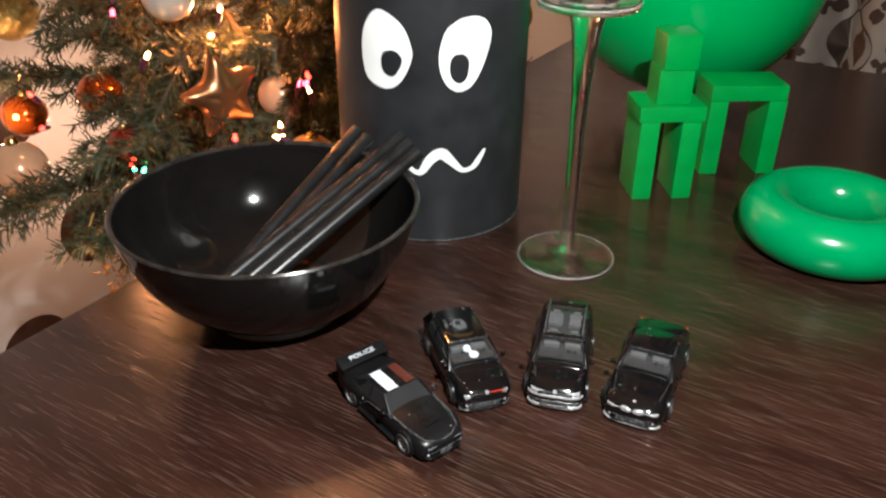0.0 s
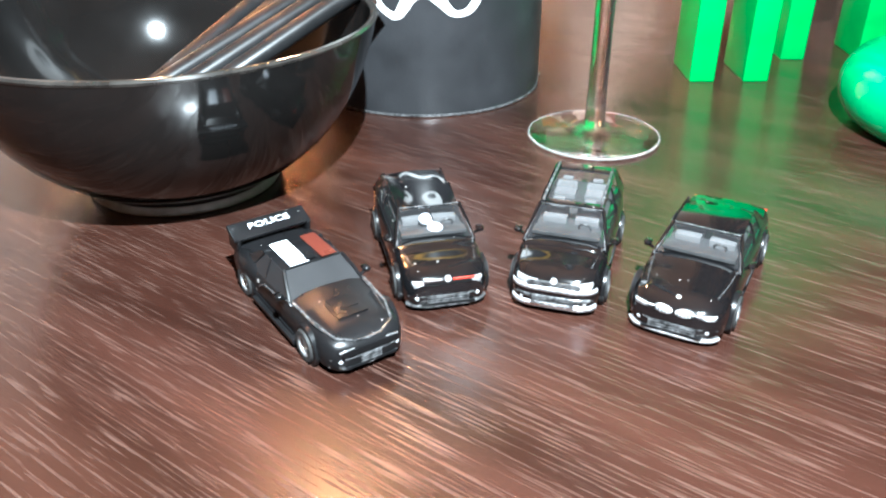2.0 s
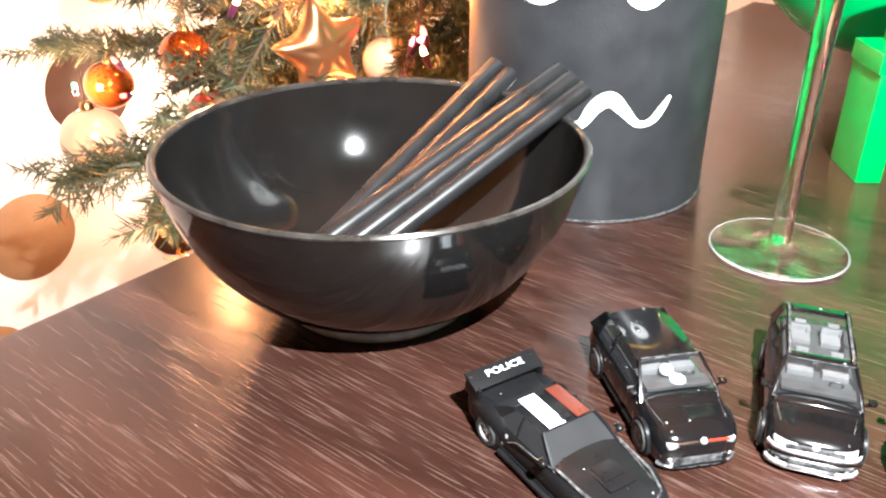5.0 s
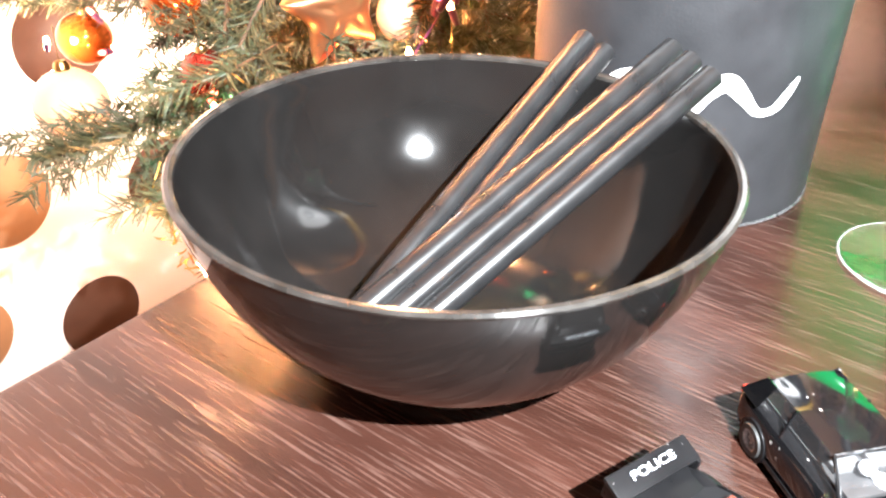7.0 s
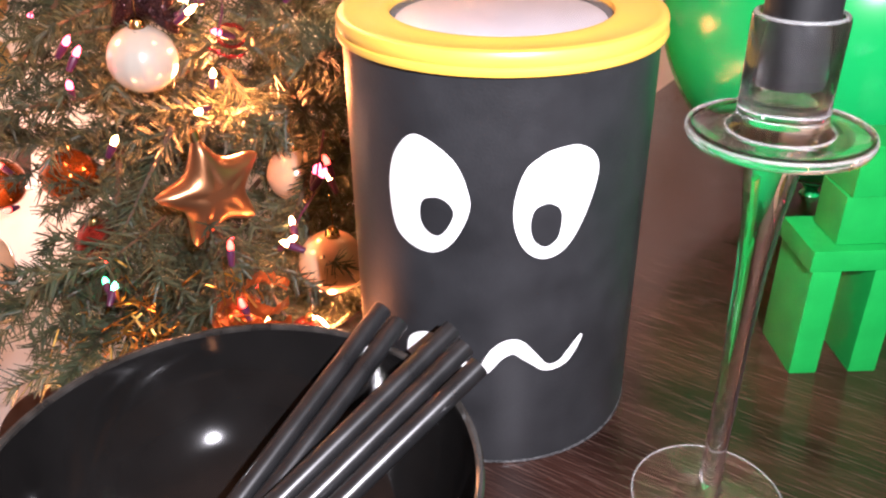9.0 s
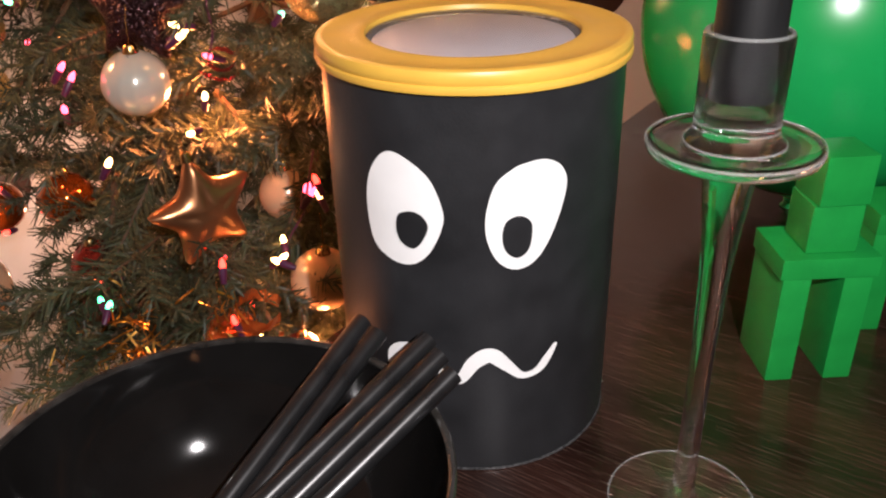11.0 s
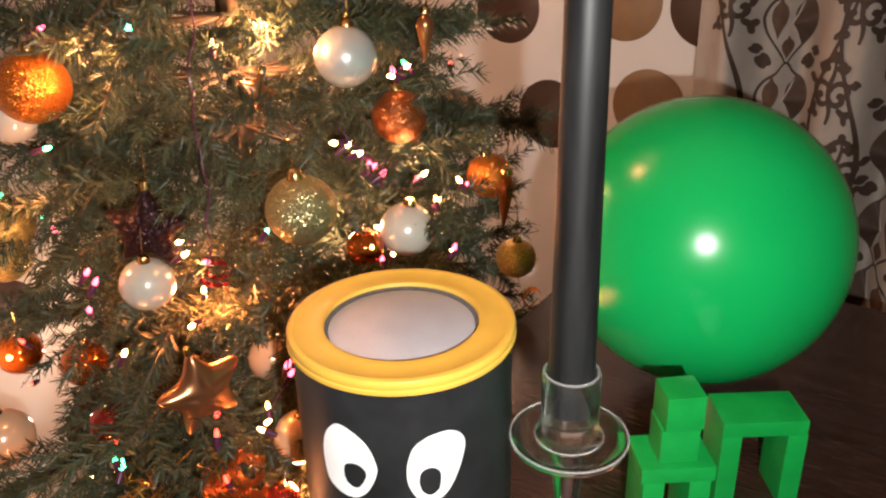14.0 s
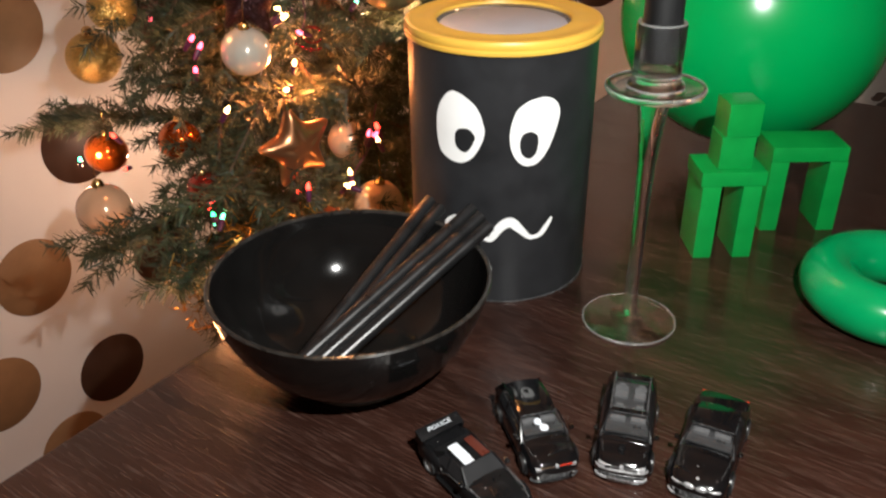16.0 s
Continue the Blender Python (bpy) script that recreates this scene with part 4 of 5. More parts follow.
hatch = sized(1.13, L=0.0715, W=0.0315, H=0.0255, paint=CAR_BLACK, waist=0.0168, hood=0.0155, wind=0.0165, roof_f=0.0050, roof_r=-0.0265, tail=-0.0335, wheel=0.0056, front_axle=0.0222, rear_axle=-0.0215,
              lamp=(((0.885, 7.2), (0.845, 6.4), (0.775, 5.5)), ((0.925, 6.9), (0.895, 5.4), (0.845, 4.6))), grille=(0.52, 0.0014, 0.0118, False), badge=0.0125)
gol = toy_car(heading(-0.0990, 0.3075, -41), "glossy black toy hatchback with a clear windscreen and grey seats", hatch)
part("console", joined(moved(ball(0.0027, 0.9, 16, 10), pose(0.0085, -0.0022, 0.0236)), moved(ball(0.0032, 0.55, 16, 10), pose(0.0128, 0.0010, 0.0216)), moved(box(0.005, 0.0022, 0.002, 0.0006), pose(0.0105, -0.0006, 0.0214, 0, 20, 35))), STRIPE_WHITE, gol, "bright white moulded piece behind the windscreen")
part("grille_line", box(0.0008, 0.0085, 0.0005, 0, (0.0402, 0.0062, 0.0134)), LAMP_RED, gol, "thin red grille line")
part("grille_line", box(0.0008, 0.0085, 0.0006, 0, (0.0402, -0.0062, 0.0134)), CHROME, gol, "thin silver grille line")
van = sized(1.13, L=0.0745, W=0.0320, H=0.0268, paint=CAR_BLACK, waist=0.0180, hood=0.0162, wind=0.0190, roof_f=0.0070, roof_r=-0.0300, tail=-0.0350, wheel=0.0056, front_axle=0.0225, rear_axle=-0.0215,
            lamp=(((0.885, 7.1), (0.835, 6.4), (0.735, 5.6)), ((0.925, 6.9), (0.90, 5.3), (0.835, 4.5))), grille=(0.56, 0.0022, 0.0118, True), badge=0.0128, glass_roof=True, chrome_lip=True)
mpv = toy_car(heading(-0.0485, 0.3420, -71), "glossy black toy people carrier with a clear panorama roof", van)
nose_band(0.0842, 0.0362, 0.0024, 0.0050, 0.9, LAMP_CLEAR, mpv, "silver lower bumper")
nose_band(0.0842, 0.0362, 0.0096, 0.0120, 0.9, LAMP_CLEAR, mpv, "bright silver bar between the headlights", "grille_bar")
nose_band(0.0842, 0.0362, 0.0062, 0.0080, 0.8, CAR_EDGE, mpv, "worn silver bumper strip")
nose_band(0.0808, 0.0356, 0.0020, 0.0032, 0.9, CAR_EDGE, gol, "worn silver front lip")
saloon = sized(1.16, L=0.0800, W=0.0322, H=0.0230, paint=CAR_BLACK, waist=0.0158, hood=0.0146, wind=0.0150, roof_f=0.0030, roof_r=-0.0185, tail=-0.0285, wheel=0.0058, front_axle=0.0235, rear_axle=-0.0235,
               lamp=(((0.895, 6.9), (0.855, 6.4), (0.755, 5.4)), ((0.920, 6.8), (0.895, 5.6), (0.815, 4.8))), grille=(0.10, 0.0002, 0.006, False), badge=None)
sal = toy_car(heading(0.0026, 0.3590, -82.5), "glossy black toy saloon car with twin oval grilles", saloon)
nose_band(0.0928, 0.0374, 0.0018, 0.0034, 0.9, LAMP_CLEAR, sal, "bright silver front lip")
for s in (-1, 1):
    kid = part("kidney", moved(ball(1, 1, 20, 12), pose(0.0457, s * 0.0041, 0.0120, 0, -30, s * 10) @ Matrix.Diagonal((0.0012, 0.0038, 0.0017, 1))), LAMP_CLEAR, sal, "oval silver grille")
    for i in range(5):
        part("bar", moved(box(0.0026, 0.0003, 0.0024, 0, (0, 0, -0.0012)), pose(0.0457, s * (0.0017 + 0.0012 * i), 0.0120, 0, -30, 0)), CAR_MATT, kid)
part("emblem", lathe([(0, 0.0004), (0.0009, 0.0004), (0.0011, 0)], 20), LAMP_CLEAR, sal, "tiny round badge", place=pose(0.0410, 0, 0.0153, 0, 20, 0))

coupe = dict(L=0.0870, W=0.0335, H=0.0235, paint=CAR_MATT, waist=0.0162, hood=0.0152, wind=0.0130, roof_f=0.0020, roof_r=-0.0160, tail=-0.0300, wheel=0.0064, front_axle=0.0270, rear_axle=-0.0255,
             lamp=(((0.915, 6.9), (0.885, 6.0), (0.845, 5.3)), ((0.930, 6.7), (0.905, 5.4), (0.865, 4.8))), grille=(0.66, 0.0022, 0.0082, False), badge=None, mouth=0.24, inside=False, glass=CAR_GREY, screen="opaque grey windscreen")
pol = toy_car(heading(-0.1100, 0.2505, -19.5), "satin black toy police coupe with a rear wing and roof stripes", coupe)
part("roof_stripe", box(0.0190, 0.0074, 0.0003, 0.0001, (-0.0072, -0.0056, 0.0238)), STRIPE_WHITE, pol, "pale blue-white roof stripe")
part("roof_stripe", box(0.0190, 0.0062, 0.0003, 0.0001, (-0.0072, 0.0066, 0.0238)), STRIPE_RED, pol, "brick-red roof stripe")
part("light_bar", box(0.0026, 0.0040, 0.0006, 0.0002, (0.0002, -0.0005, 0.0239)), CAR_MATT, pol)
part("hood_scoop", joined(box(0.015, 0.0120, 0.0006, 0.0003, (0.0245, 0, 0.01555)), box(0.008, 0.0090, 0.0005, 0.0002, (0.0235, 0, 0.0160))), CAR_MATT, pol, "raised bonnet scoop")
for s in (-1, 1):
    # the pale bonnet and door lines are painted glints
    part("bonnet_edge", tube([(0.013, s * 0.0148, 0.0164), (0.030, s * 0.0140, 0.0154), (0.0385, s * 0.0112, 0.0140)], 0.0005, 6), CAR_EDGE, pol, "grey bonnet edge, a painted glint")
    part("wing_post", moved(box(0.0095, 0.0014, 0.0072, 0.0004), pose(-0.0385, s * 0.0152, 0.0138, 0, 10, 0)), CAR_MATT, pol)
    part("side_skirt", moved(box(0.036, 0.0032, 0.0022, 0.0006), pose(0.001, s * 0.0165, 0.0022, s * -12, 0, 0)), CAR_MATT, pol, "flared side skirt")
    part("haunch", moved(ball(1, 1, 24, 14), pose(-0.0255, s * 0.0140, 0.0118) @ Matrix.Diagonal((0.0125, 0.0042, 0.0062, 1))), CAR_MATT, pol, "swollen rear wing panel")
    part("door_glint", tube([(0.0125, s * 0.0152, 0.0158), (0.004, s * 0.0166, 0.0150), (-0.006, s * 0.0170, 0.0146), (-0.012, s * 0.0168, 0.0105)], 0.0003, 5), CAR_EDGE, pol, "silver line on the door edge, a painted glint")
# worn nose edge, its glint painted in with the same pale silver
part("nose_edge", tube([(0.0385, -0.0112, 0.0136), (0.0418, -0.005, 0.0124), (0.0424, 0, 0.0122), (0.0418, 0.005, 0.0124), (0.0385, 0.0112, 0.0136)], 0.0005, 6), CAR_EDGE, pol, "worn silver edge of the nose, with a painted glint")
wing = part("wing", moved(box(0.0090, 0.0335, 0.0018, 0.0008), pose(-0.0385, 0, 0.0202, 0, 24, 0)), CAR_MATT, pol, "raised rear wing")
lettering("POLICE", 0.0046, STRIPE_WHITE, pol, pose(-0.0381, 0, 0.02245, 0, 24, 0) @ pose(0, 0, 0, 0, 0, 90) @ Matrix.Diagonal((1.2, 0.85, 1, 1)), "white capital lettering on the wing")


# ---- christmas tree ----
TREE = Vector((-0.78, 0.86, 0))


def tree_radius(z):
    return max(0.05, 0.385 - 0.29 * z) if z > -0.1 else max(0.25, 0.40 + 0.55 * (z + 0.1))


def fir():
    rng = np.random.default_rng(7)
    t = thing("christmas_tree", Matrix.Translation((TREE.x, TREE.y, FLOOR_Z)), "green artificial christmas tree with lights, standing beside the table", "christmas tree")
    up = -FLOOR_Z
    part("trunk", tube([(0, 0, 0.02), (0.004, 0, 0.7), (0, 0.003, 1.4), (0, 0, 2.02)], 0.028, 12, 0.008), BARK, t)
    part("stand", joined(lathe([(0, 0), (0.16, 0), (0.165, 0.008), (0.06, 0.03), (0.04, 0.1), (0, 0.1)], 40)), WIRE, t, "round green tree stand")
    twigs, wood = [], []
    z = -0.55
    front = math.atan2(-0.72, 0.70)
    while z < 1.12:
        r = tree_radius(z)
        n = max(6, int(2 * math.pi * r / 0.145))
        turn = rng.uniform(0, 6.28)
        for i in range(n):
            a = turn + 2 * math.pi * (i + rng.uniform(-0.25, 0.25)) / n
            near = math.cos(a - front)
            if near < -0.55 and rng.random() < 0.5:
                continue
            ln = r * rng.uniform(0.74, 1.06)
            base = np.array([0, 0, z + up])
            d = np.array([math.cos(a), math.sin(a), 0])
            side = np.array([-d[1], d[0], 0])
            rise = rng.uniform(-0.06, 0.10)
            pts = [base + d * ln * k + np.array([0, 0, (0.02 - 0.10 * k + 0.12 * k * k) * ln + rise * k * k * ln]) for k in np.linspace(0, 1, 7)]
            wood.append(pts)
            twigs.append((pts[4], pts[6] + (pts[6] - pts[5]) * 0.3))
            twigs.append((pts[2], pts[4]))
            for k in np.arange(0.3, 0.98, 0.115 if near > -0.2 else 0.22):
                for s in (-1, 1):
                    q = pts[int(k * 6)] + (pts[min(int(k * 6) + 1, 6)] - pts[int(k * 6)]) * (k * 6 % 1)
                    tl = rng.uniform(0.09, 0.16) * (1.15 - 0.4 * k)
                    dirn = d * rng.uniform(0.55, 0.95) + side * s * rng.uniform(0.5, 0.95) + np.array([0, 0, rng.uniform(-0.35, 0.4)])
                    twigs.append((q, q + dirn / np.linalg.norm(dirn) * tl))
        z += 0.074
    for i in range(170):
        z = rng.uniform(-0.35, 1.0)
        a = front + rng.uniform(-1.7, 1.7)
        r = tree_radius(z) * rng.uniform(0.62, 0.98)
        d = np.array([math.cos(a), math.sin(a), 0])
        p = np.array([r * d[0], r * d[1], z + up]) - d * 0.06
        away = d * rng.uniform(0.3, 1.0) + np.array([-d[1], d[0], 0]) * rng.uniform(-0.7, 0.7) + np.array([0, 0, rng.uniform(-1.0, 0.5)])
        q = p + away / np.linalg.norm(away) * rng.uniform(0.09, 0.17)
        twigs.extend([(p, q)] * 2)
        wood.append([p + (q - p) * k for k in np.linspace(0, 0.9, 4)])
    left = np.array([-0.76, -0.65])
    slim, wood_front = [], []
    for p, q in twigs:
        height = q[2] - up
        reach = float(np.interp(height, (-0.4, -0.2, -0.1, 0.1, 0.18, 0.3), (0.20, 0.21, 0.25, 0.265, 0.32, 0.44)))
        if q[:2] @ left < reach:
            slim.append((p, q))
    for hand_made in FRONT_TWIGS:
        p, q = (np.array(v) - np.array([TREE.x, TREE.y, FLOOR_Z]) for v in hand_made)
        slim.extend([(p, q)] * 5)
        wood_front.append([p + (q - p) * k for k in np.linspace(0, 0.85, 4)])
        side = np.cross(q - p, [0, 0, 1])
        for k in (0.25, 0.4, 0.55, 0.7, 0.82):
            for sgn in (-1, 1):
                m = p + (q - p) * k
                slim.append((m, m + (q - p) * 0.3 + sgn * side * 0.3))
    wood = [pts for pts in wood if pts[-1][:2] @ left < float(np.interp(pts[-1][2] - up, (-0.4, -0.2, -0.1, 0.1, 0.18, 0.3), (0.15, 0.16, 0.20, 0.22, 0.27, 0.38)))]
    twigs = slim
    per = 980
    V, T = [], 0
    for p, q in twigs:
        ax = q - p
        ln = np.linalg.norm(ax)
        ax = ax / ln
        u = np.cross(ax, [0.1, 0.2, 0.97])
        u /= np.linalg.norm(u)
        w = np.cross(ax, u)
        n = int(ln * per)
        k = rng.uniform(0, 1, n)
        ang = rng.uniform(0, 2 * np.pi, n)
        rad = u[None] * np.cos(ang)[:, None] + w[None] * np.sin(ang)[:, None]
        lean = rng.uniform(0.55, 1.1, n)[:, None]
        dirs = ax[None] * lean + rad * 0.9
        dirs /= np.linalg.norm(dirs, axis=1)[:, None]
        nl = (rng.uniform(0.014, 0.029, n) * (1.05 - 0.35 * k))[:, None]
        root = p[None] + ax[None] * (ln * k)[:, None]
        tip = root + dirs * nl + np.array([0, 0, -0.002])
        across = np.cross(dirs, rng.normal(size=(n, 3)))
        across /= np.linalg.norm(across, axis=1)[:, None]
        wd = 0.00165
        V.append(np.stack([root - across * wd * 0.6, root + across * wd * 0.6, tip + across * wd * 0.25, tip - across * wd * 0.25], 1).reshape(-1, 3))
        T += n
    V = np.concatenate(V)
    me = bpy.data.meshes.new("needles")
    base = np.arange(T)[:, None] * 4
    me.vertices.add(len(V))
    me.vertices.foreach_set("co", V.ravel())
    loops = (base + np.array([[0, 1, 2, 3]])).ravel()
    me.loops.add(len(loops))
    me.loops.foreach_set("vertex_index", loops)
    me.polygons.add(T)
    me.polygons.foreach_set("loop_start", np.arange(T) * 4)
    me.update(calc_edges=True)
    me.materials.append(NEEDLE)
    ob = new("needles", me)
    ob.parent = t
    tagged(ob, "dense green plastic needles", kind="stuff")
    part("branch", joined(*[tube([tuple(v) for v in pts], 0.0038, 5, 0.0012) for pts in wood + wood_front]), BARK, t, "brown wired branches")["kind"] = "stuff"


FRONT_TWIGS = [((-0.70, 0.58, -0.085), (-0.742, 0.379, -0.098)), ((-0.72, 0.60, -0.13), (-0.66, 0.44, -0.15)), ((-0.92, 0.70, -0.055), (-1.12, 0.575, -0.062)), ((-0.62, 0.95, 0.22), (-0.423, 1.037, 0.201)),
               ((-0.66, 1.0, 0.28), (-0.60, 1.20, 0.30))]
fir()


# ---- ornaments: each hangs in the tree ----
def hanger(parent, r, cap_mat=GOLD_CAP):
    part("cap", lathe([(0, r * 1.20), (r * 0.14, r * 1.19), (r * 0.20, r * 1.10), (r * 0.22, r * 0.97), (r * 0.24, r * 0.955)], 20), cap_mat, parent, "small metal cap")
    part("hook", tube([(0, 0, r * 1.18), (0.001, 0, r * 1.18 + 0.008), (0, 0.001, r * 1.18 + 0.02), (0.001, 0.003, r * 1.18 + 0.034)], 0.0005, 5), GOLD_CAP, parent)


def bauble(x, y, z, r, finish, what, ribs=0):
    o = thing("bauble", pose(x, y, z, random.uniform(-8, 8), random.uniform(-8, 8), random.uniform(0, 360)), what, "bauble", "baubles on the tree")
    bm = ball(r, 0.97, 56, 28)
    if ribs:
        for v in bm.verts:
            v.co.xy *= 1 + 0.012 * math.cos(ribs * math.atan2(v.co.y, v.co.x)) * (1 - abs(v.co.z) / r)
    part("globe", bm, FINISH[finish], o)
    hanger(o, r)


def star(x, y, z, R, finish, what, face, tilt):
    """A puffed five-pointed star; face: the way that it looks, degrees."""
    bm = bmesh.new()
    n = 5
    rim = []
    for i in range(2 * n):
        a = math.pi * i / n + math.pi / 2
        rr = R if i % 2 == 0 else R * 0.47
        rim.append((rr * math.cos(a), rr * math.sin(a)))
    pts = []
    for i in range(2 * n):
        p, q = rim[i], rim[(i + 1) % (2 * n)]
        for k in range(5):
            pts.append((p[0] + (q[0] - p[0]) * k / 5, p[1] + (q[1] - p[1]) * k / 5))
    layers = []
    for s in (1, -1):
        for k in range(6):
            f = 1 - k / 6
            h = s * R * 0.34 * math.sqrt(max(0, 1 - f * f)) * 0.8 + s * R * 0.05
            layers.append((f, h))
    def ring_of(f, h):
        return [bm.verts.new((x_ * f, h * (1 - 0.35 * (math.hypot(x_, y_) / R) ** 2), y_ * f)) for x_, y_ in pts]
    front = [ring_of(f, h) for f, h in layers[:6]]
    back = [ring_of(f, h) for f, h in layers[6:]]
    m = len(pts)
    seq = back[::-1] + front
    for a, b in zip(seq, seq[1:]):
        for j in range(m):
            bm.faces.new((a[j], a[(j + 1) % m], b[(j + 1) % m], b[j]))
    bm.faces.new(seq[0][::-1])
    bm.faces.new(seq[-1])
    for _ in range(5):
        bmesh.ops.smooth_vert(bm, verts=bm.verts, factor=0.5, use_axis_x=True, use_axis_y=True, use_axis_z=True)
    o = thing("star_ornament", Matrix.Translation((x, y, z)) @ Matrix.Rotation(radians(face), 4, "Z") @ Matrix.Rotation(radians(tilt), 4, "Y"), what, "star ornament", "stars on the tree")
    part("star_body", bm, FINISH[finish], o)
    part("cap", lathe([(0, 0.009), (0.0035, 0.008), (0.0045, 0.004), (0.005, 0)], 16), GOLD_CAP, o, "small metal cap", place=Matrix.Translation((0, 0, R * 0.80)))
    part("hook", tube([(0, 0, R * 0.80 + 0.008), (0.001, 0, R * 0.80 + 0.02), (0, 0.002, R * 0.80 + 0.04)], 0.0005, 5), GOLD_CAP, o)


def icicle(x, y, z, r, h, finish, what):
    o = thing("icicle_ornament", pose(x, y, z, 4, 3, 20), what, "drop ornament")
    part("drop", lathe([(0, h), (r * 0.35, h * 0.93), (r * 0.3, h * 0.8), (r * 0.8, h * 0.62), (r, h * 0.4), (r * 0.75, 0), (r * 0.4, -h * 0.5), (r * 0.12, -h * 0.9), (0, -h)], 28), FINISH[finish], o)
    hanger(o, h * 0.9)


BAUBLES = [
    (-0.792, 0.588, 0.306, 0.040, "orange glitter", "large orange glitter bauble", 0), (-0.830, 0.580, 0.272, 0.031, "pearl", "white pearl bauble", 0),
    (-0.529, 0.794, 0.324, 0.034, "silver", "satin silver-white bauble", 0), (-0.490, 0.833, 0.253, 0.031, "copper glitter", "dark copper glitter bauble", 0),
    (-0.490, 0.663, 0.200, 0.036, "pale gold glitter", "pale gold glitter bauble", 0), (-0.452, 0.787, 0.140, 0.031, "pearl", "shiny pearl bauble", 0),
    (-0.480, 0.745, 0.128, 0.021, "orange", "shiny orange glass bauble", 0), (-0.430, 0.930, 0.163, 0.028, "orange glitter", "orange glitter bauble", 0),
    (-0.400, 0.945, 0.052, 0.026, "gold glitter", "gold glitter bauble", 0), (-0.638, 0.575, 0.117, 0.029, "pearl", "white ribbed bauble", 14),
    (-0.770, 0.560, -0.0175, 0.0275, "orange", "orange ribbed glass bauble", 12), (-0.592, 0.692, -0.022, 0.029, "peach", "shiny peach bauble", 0),
    (-0.857, 0.485, -0.112, 0.037, "peach", "peach pearl bauble", 10), (-1.030, 0.612, -0.112, 0.033, "orange", "orange glass bauble", 0),
    (-0.505, 0.640, -0.070, 0.031, "peach", "cream bauble with gold shine", 0), (-0.860, 0.560, 0.142, 0.030, "gold glitter", "gold glitter bauble", 0),
    (-1.045, 0.635, 0.030, 0.040, "gold glitter", "gold glitter bauble", 0), (-0.700, 0.535, -0.06, 0.024, "red", "dark red glass bauble", 0),
    (-0.505, 0.600, -0.130, 0.02, "red", "small red bauble", 0), (-0.610, 0.520, -0.165, 0.033, "gold glitter", "gold bauble low in the tree", 0),
    (-0.62, 0.72, 0.43, 0.03, "pearl", "white pearl bauble", 0), (-0.78, 0.60, 0.50, 0.034, "gold glitter", "gold glitter bauble", 0), (-0.56, 0.92, 0.45, 0.03, "orange", "orange glass bauble", 0),
    (-0.75, 0.66, 0.66, 0.032, "copper glitter", "copper glitter bauble", 0), (-0.60, 0.84, 0.60, 0.03, "peach", "peach bauble", 0),
    (-0.95, 0.55, 0.2, 0.03, "copper glitter", "copper glitter bauble", 0), (-0.565, 0.57, -0.11, 0.024, "copper glitter", "copper foil bauble", 0),
]
for x, y, z, r, finish, what, ribs in BAUBLES:
    bauble(x, y, z, r, finish, what + " on the christmas tree", ribs)
star(-0.550, 0.554, 0.026, 0.059, "copper", "satin copper star hanging on the tree", 76, -9)
star(-0.638, 0.588, 0.175, 0.056, "brown glitter", "dark brown glitter star on the tree", 30, 6)
icicle(-0.405, 0.925, 0.138, 0.011, 0.04, "copper glitter", "copper glitter drop hanging on the tree")
icicle(-0.501, 0.905, 0.329, 0.011, 0.032, "copper", "copper drop hanging on the tree")
star(-0.575, 0.700, 0.300, 0.027, "copper", "small satin copper star on the tree", 62, 25)

# fairy lights: bulbs with their sockets
GLOW = {"w": glowing("bulb_warm", (1.0, 0.5, 0.16), 24), "p": glowing("bulb_pink", (1.0, 0.07, 0.12), 10), "t": glowing("bulb_mint", (0.12, 1.0, 0.5), 10), "g": glowing("bulb_green", (0.06, 1.0, 0.3), 10), "r": glowing("bulb_red", (1.0, 0.035, 0.02), 12)}
bulb_proto = {}


def bulb(x, y, z, c):
    if c not in bulb_proto:
        o = thing("fairy_light", pose(x, y, z), "small glowing fairy light bulb on the tree", "fairy light", "fairy lights")
        part("bulb", lathe([(0, 0.0090), (0.0017, 0.0072), (0.0028, 0.0038), (0.0026, 0), (0, 0)], 10), GLOW[c], o)
        part("socket", lathe([(0.0033, 0.0), (0.0036, -0.004), (0.0026, -0.014), (0, -0.014)], 10), PURPLE, o, "purple socket")
        bulb_proto[c] = o
        o.matrix_world = pose(x, y, z, random.uniform(-70, 70), random.uniform(-70, 70), 0)
    else:
        copy_thing(bulb_proto[c], pose(x, y, z, random.uniform(-70, 70), random.uniform(-70, 70), 0))


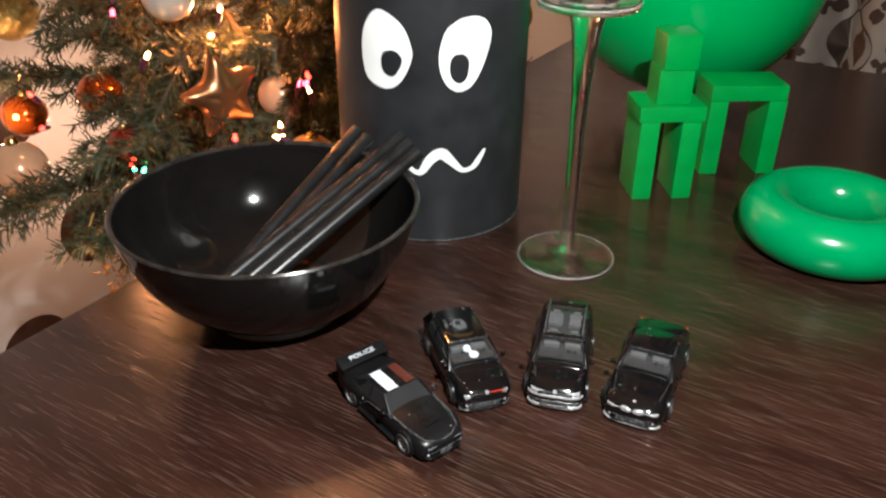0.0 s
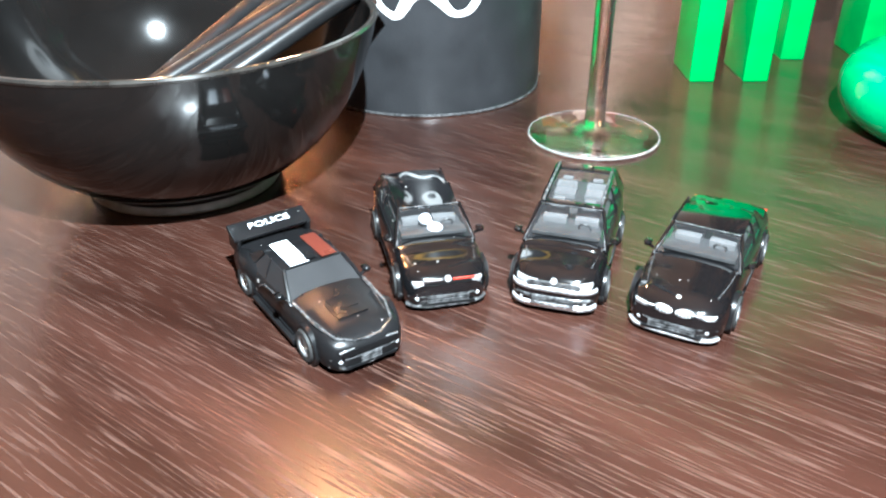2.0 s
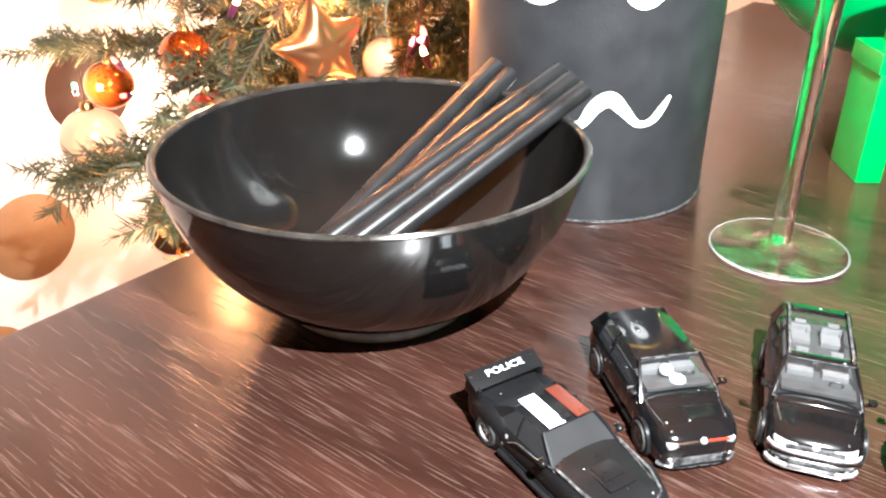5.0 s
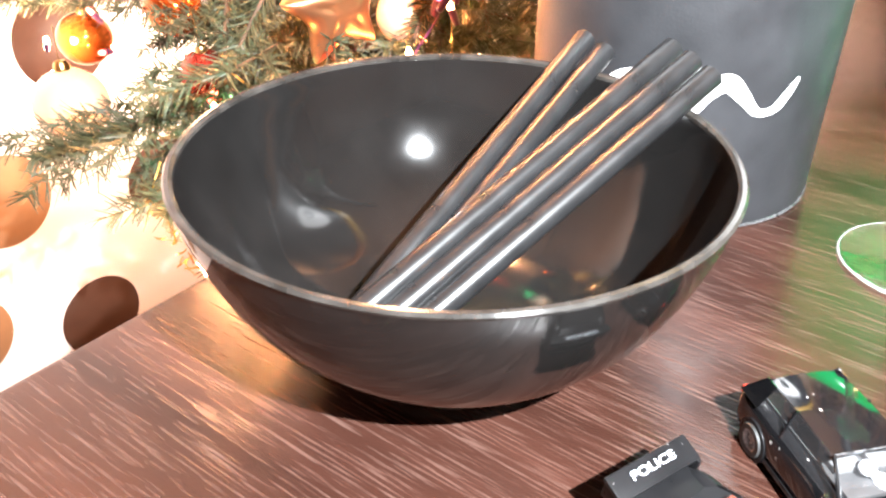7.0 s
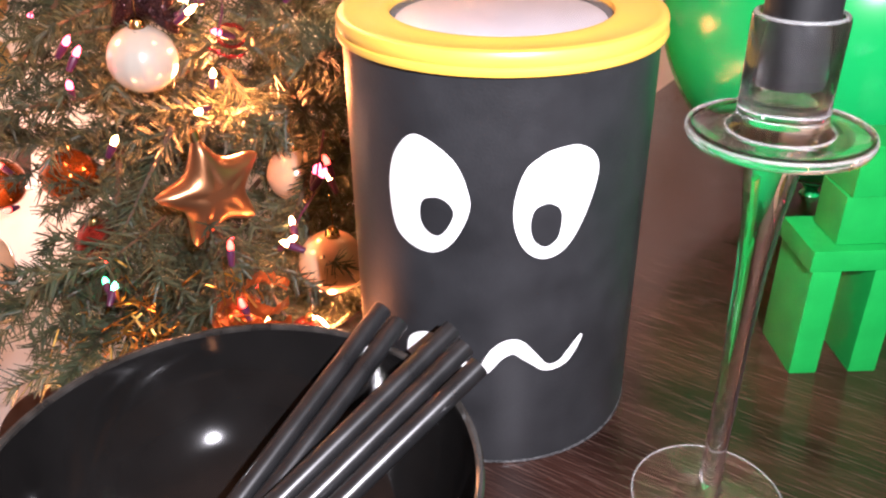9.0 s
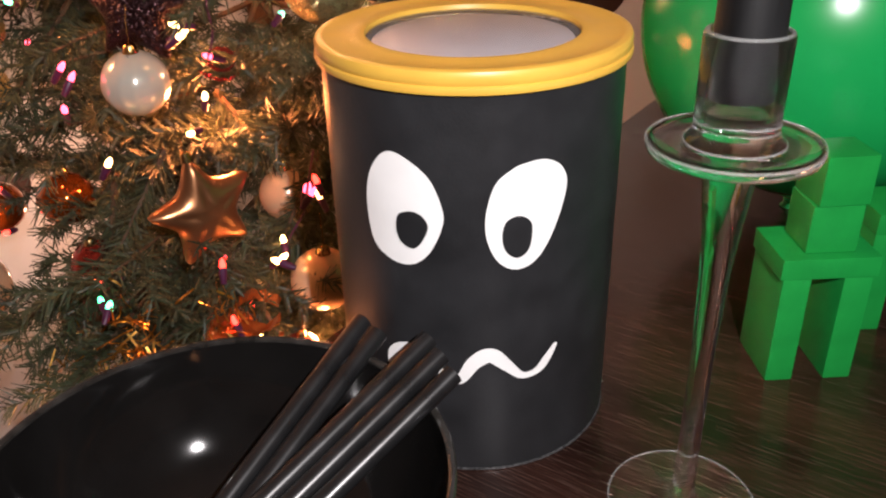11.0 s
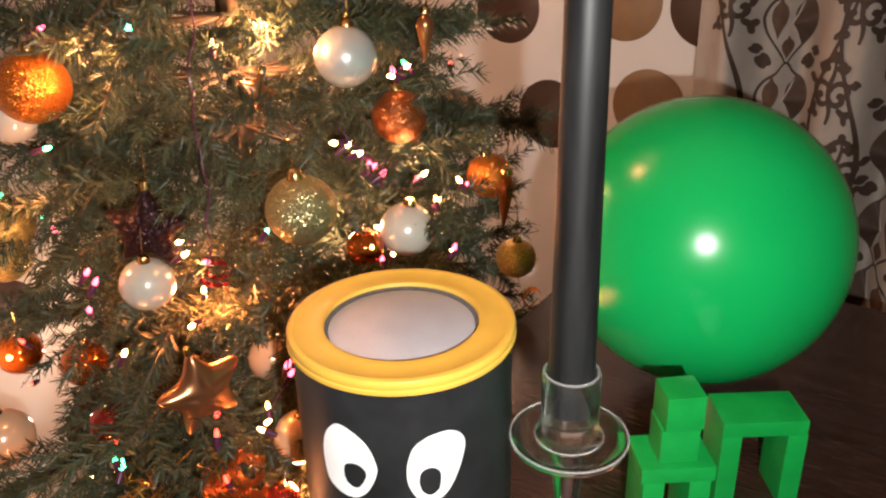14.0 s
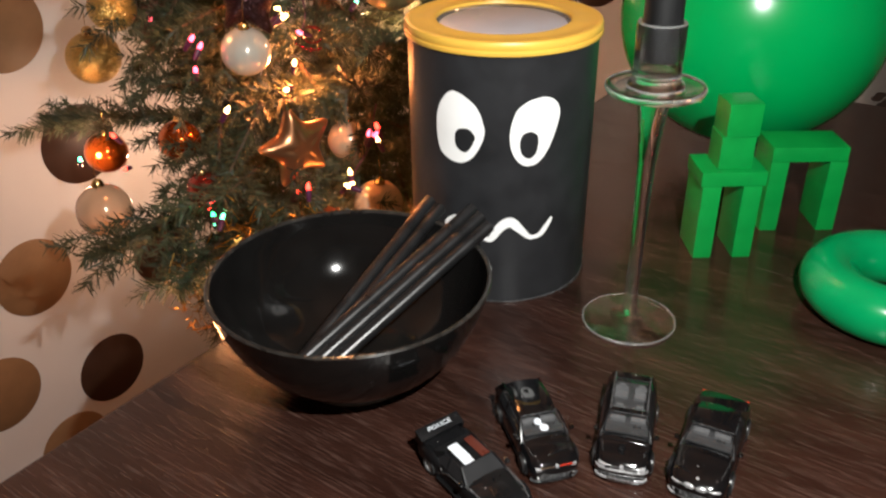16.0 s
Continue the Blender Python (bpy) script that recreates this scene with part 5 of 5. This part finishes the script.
BULBS = [(-0.415, 0.824, 0.107, "w"), (-0.443, 0.833, 0.157, "w"), (-0.469, 0.844, 0.183, "w"), (-0.434, 0.884, 0.166, "p"), (-0.494, 0.855, 0.304, "w"), (-0.504, 0.845, 0.298, "p"), (-0.467, 0.738, 0.134, "w"), (-0.798, 0.616, 0.360, "p"), (-0.615, 0.691, 0.345, "w"), (-0.515, 0.640, 0.018, "p"), (-0.699, 0.656, 0.361, "t"), (-0.498, 0.768, 0.225, "w"), (-0.506, 0.756, 0.237, "w"), (-0.484, 0.770, 0.212, "p"), (-0.477, 0.781, 0.200, "p"), (-0.484, 0.781, 0.136, "w"), (-0.693, 0.530, -0.083, "r"), (-0.461, 0.770, 0.113, "w"),
         (-0.783, 0.604, 0.364, "p"), (-0.683, 0.642, 0.364, "t"), (-0.613, 0.685, 0.347, "w"), (-0.508, 0.744, 0.244, "w"), (-0.494, 0.759, 0.229, "w"), (-0.484, 0.767, 0.215, "p"), (-0.475, 0.775, 0.204, "p"),
         (-0.497, 0.836, 0.297, "w"), (-0.497, 0.86, 0.305, "g"), (-0.438, 0.826, 0.162, "w"), (-0.434, 0.871, 0.172, "w"), (-0.414, 0.822, 0.109, "p"), (-0.533, 0.651, 0.169, "t"), (-0.594, 0.595, 0.167, "w"),
         (-0.690, 0.54, 0.13, "p"), (-0.76, 0.55, 0.178, "t"), (-0.632, 0.626, -0.084, "r"), (-0.68, 0.53, -0.07, "r"), (-0.679, 0.525, -0.099, "t"), (-0.53, 0.62, -0.03, "w"), (-0.50, 0.64, 0.03, "r"),
         (-0.639, 0.633, -0.088, "p"), (-0.520, 0.648, 0.014, "p"), (-0.512, 0.655, 0.006, "w"), (-0.521, 0.606, -0.037, "w"), (-0.672, 0.536, 0.124, "p"), (-0.611, 0.609, 0.155, "w"), (-0.646, 0.499, -0.069, "g"), (-0.60, 0.63, -0.13, "r"), (-0.59, 0.62, 0.135, "p"), (-0.56, 0.60, -0.14, "w"), (-0.62, 0.50, -0.14, "w"), (-0.664, 0.520, 0.103, "p"), (-0.534, 0.550, -0.023, "r"), (-0.498, 0.583, -0.023, "w"), (-0.617, 0.487, -0.059, "t"), (-0.488, 0.618, 0.029, "p"), (-0.580, 0.582, 0.161, "w"), (-0.520, 0.543, -0.071, "r"), (-0.624, 0.522, 0.062, "w")]
for b in BULBS:
    bulb(*b)
for i in range(34):
    a = math.atan2(-0.72, 0.70) + random.uniform(-1.9, 1.9)
    z = random.uniform(-0.5, 1.1)
    r = tree_radius(z) * random.uniform(0.72, 0.98)
    bulb(TREE.x + r * math.cos(a), TREE.y + r * math.sin(a), z, random.choice("wwwpprtg"))

# strings of the lights
for pts in (((-0.60, 0.66, 0.40), (-0.59, 0.63, 0.31), (-0.575, 0.62, 0.22), (-0.58, 0.61, 0.14)), ((-0.51, 0.75, 0.26), (-0.49, 0.77, 0.225), (-0.46, 0.79, 0.19)), ((-0.5, 0.64, 0.06), (-0.505, 0.625, 0.01), (-0.53, 0.62, -0.04))):
    solid("light_string", tube([(x + 0.002 * math.sin(90 * z), y + 0.002 * math.cos(120 * z), z) for x, y, z in smooth_loop(pts, 12, False)], 0.0010, 6), PURPLE, "twisted purple string of the fairy lights", "light string", "strings of fairy lights")


# tinsel, foil and ribbons in the branches
def tinsel(x, y, z, size, n, mat, what, seed):
    rng = np.random.default_rng(seed)
    v, f = [], []
    for _ in range(n):
        p = np.array([x, y, z]) + rng.normal(size=3) * size * np.array([0.5, 0.5, 0.9])
        d = rng.normal(size=3)
        d /= np.linalg.norm(d)
        side = np.cross(d, rng.normal(size=3))
        side = side / np.linalg.norm(side) * 0.0009
        bend = rng.normal(size=3) * 0.006
        o = len(v)
        for k in range(4):
            q = p + d * 0.006 * k + bend * (k / 3) ** 2
            v += [tuple(q - side), tuple(q + side)]
        f += [(o + 2 * k, o + 2 * k + 1, o + 2 * k + 3, o + 2 * k + 2) for k in range(3)]
    ob = raw("tinsel", v, f, mat)
    tagged(ob, what, "tinsel", "tinsel in the tree", "stuff")


def foil(x, y, z, w, h, mat, what, seed):
    """A crumpled foil ribbon loop hanging in the branches."""
    rng = np.random.default_rng(seed)
    o = thing("foil_ribbon", pose(x, y, z, 0, 0, 38), what, "ribbon", "ribbons in the tree")
    for tag, a0, a1, r in (("loop", 0.3, 5.9, 0.5), ("tail", 3.6, 5.2, 0.95)):
        v, f = [], []
        n = 18
        for i in range(n + 1):
            a = a0 + (a1 - a0) * i / n
            px, pz = w * r * math.cos(a), h * r * math.sin(a)
            for s_ in (-1, 0, 1):
                v.append((px + rng.normal() * w * 0.04, s_ * w * 0.22 + rng.normal() * w * 0.04, pz + rng.normal() * h * 0.04))
        for i in range(n):
            for j in range(2):
                f.append((3 * i + j, 3 * i + j + 1, 3 * i + j + 4, 3 * i + j + 3))
        raw(tag, v, f, mat, o)


tinsel(-0.699, 0.495, -0.186, 0.035, 130, TINSEL, "gold tinsel hanging low in the tree", 3)
tinsel(-0.598, 0.495, -0.083, 0.025, 70, TINSEL, "gold tinsel between the branches", 4)
tinsel(-0.523, 0.540, -0.090, 0.022, 60, TINSEL, "gold tinsel between the branches", 8)
FOIL_ORANGE = material("orange_foil", (0.36, 0.10, 0.025), rough=0.35, metal=0.7, vary=0.3, scale=60, bump=0.5, bump_scale=150)
FOIL_RED = material("red_foil", (0.6, 0.06, 0.05), rough=0.22, metal=0.8, vary=0.25, scale=60, bump=0.5, bump_scale=150)
foil(-0.510, 0.561, -0.065, 0.040, 0.036, FOIL_ORANGE, "crumpled orange foil ribbon in the tree", 11)
foil(-0.531, 0.537, -0.083, 0.030, 0.030, FOIL_ORANGE, "crumpled orange foil ribbon in the tree", 12)
foil(-0.418, 1.028, -0.050, 0.026, 0.030, FINISH["orange glitter"], "orange glitter ribbon curl at the tree's edge", 13)
foil(-0.555, 0.601, 0.142, 0.022, 0.018, FOIL_RED, "small red foil bow in the tree", 14)
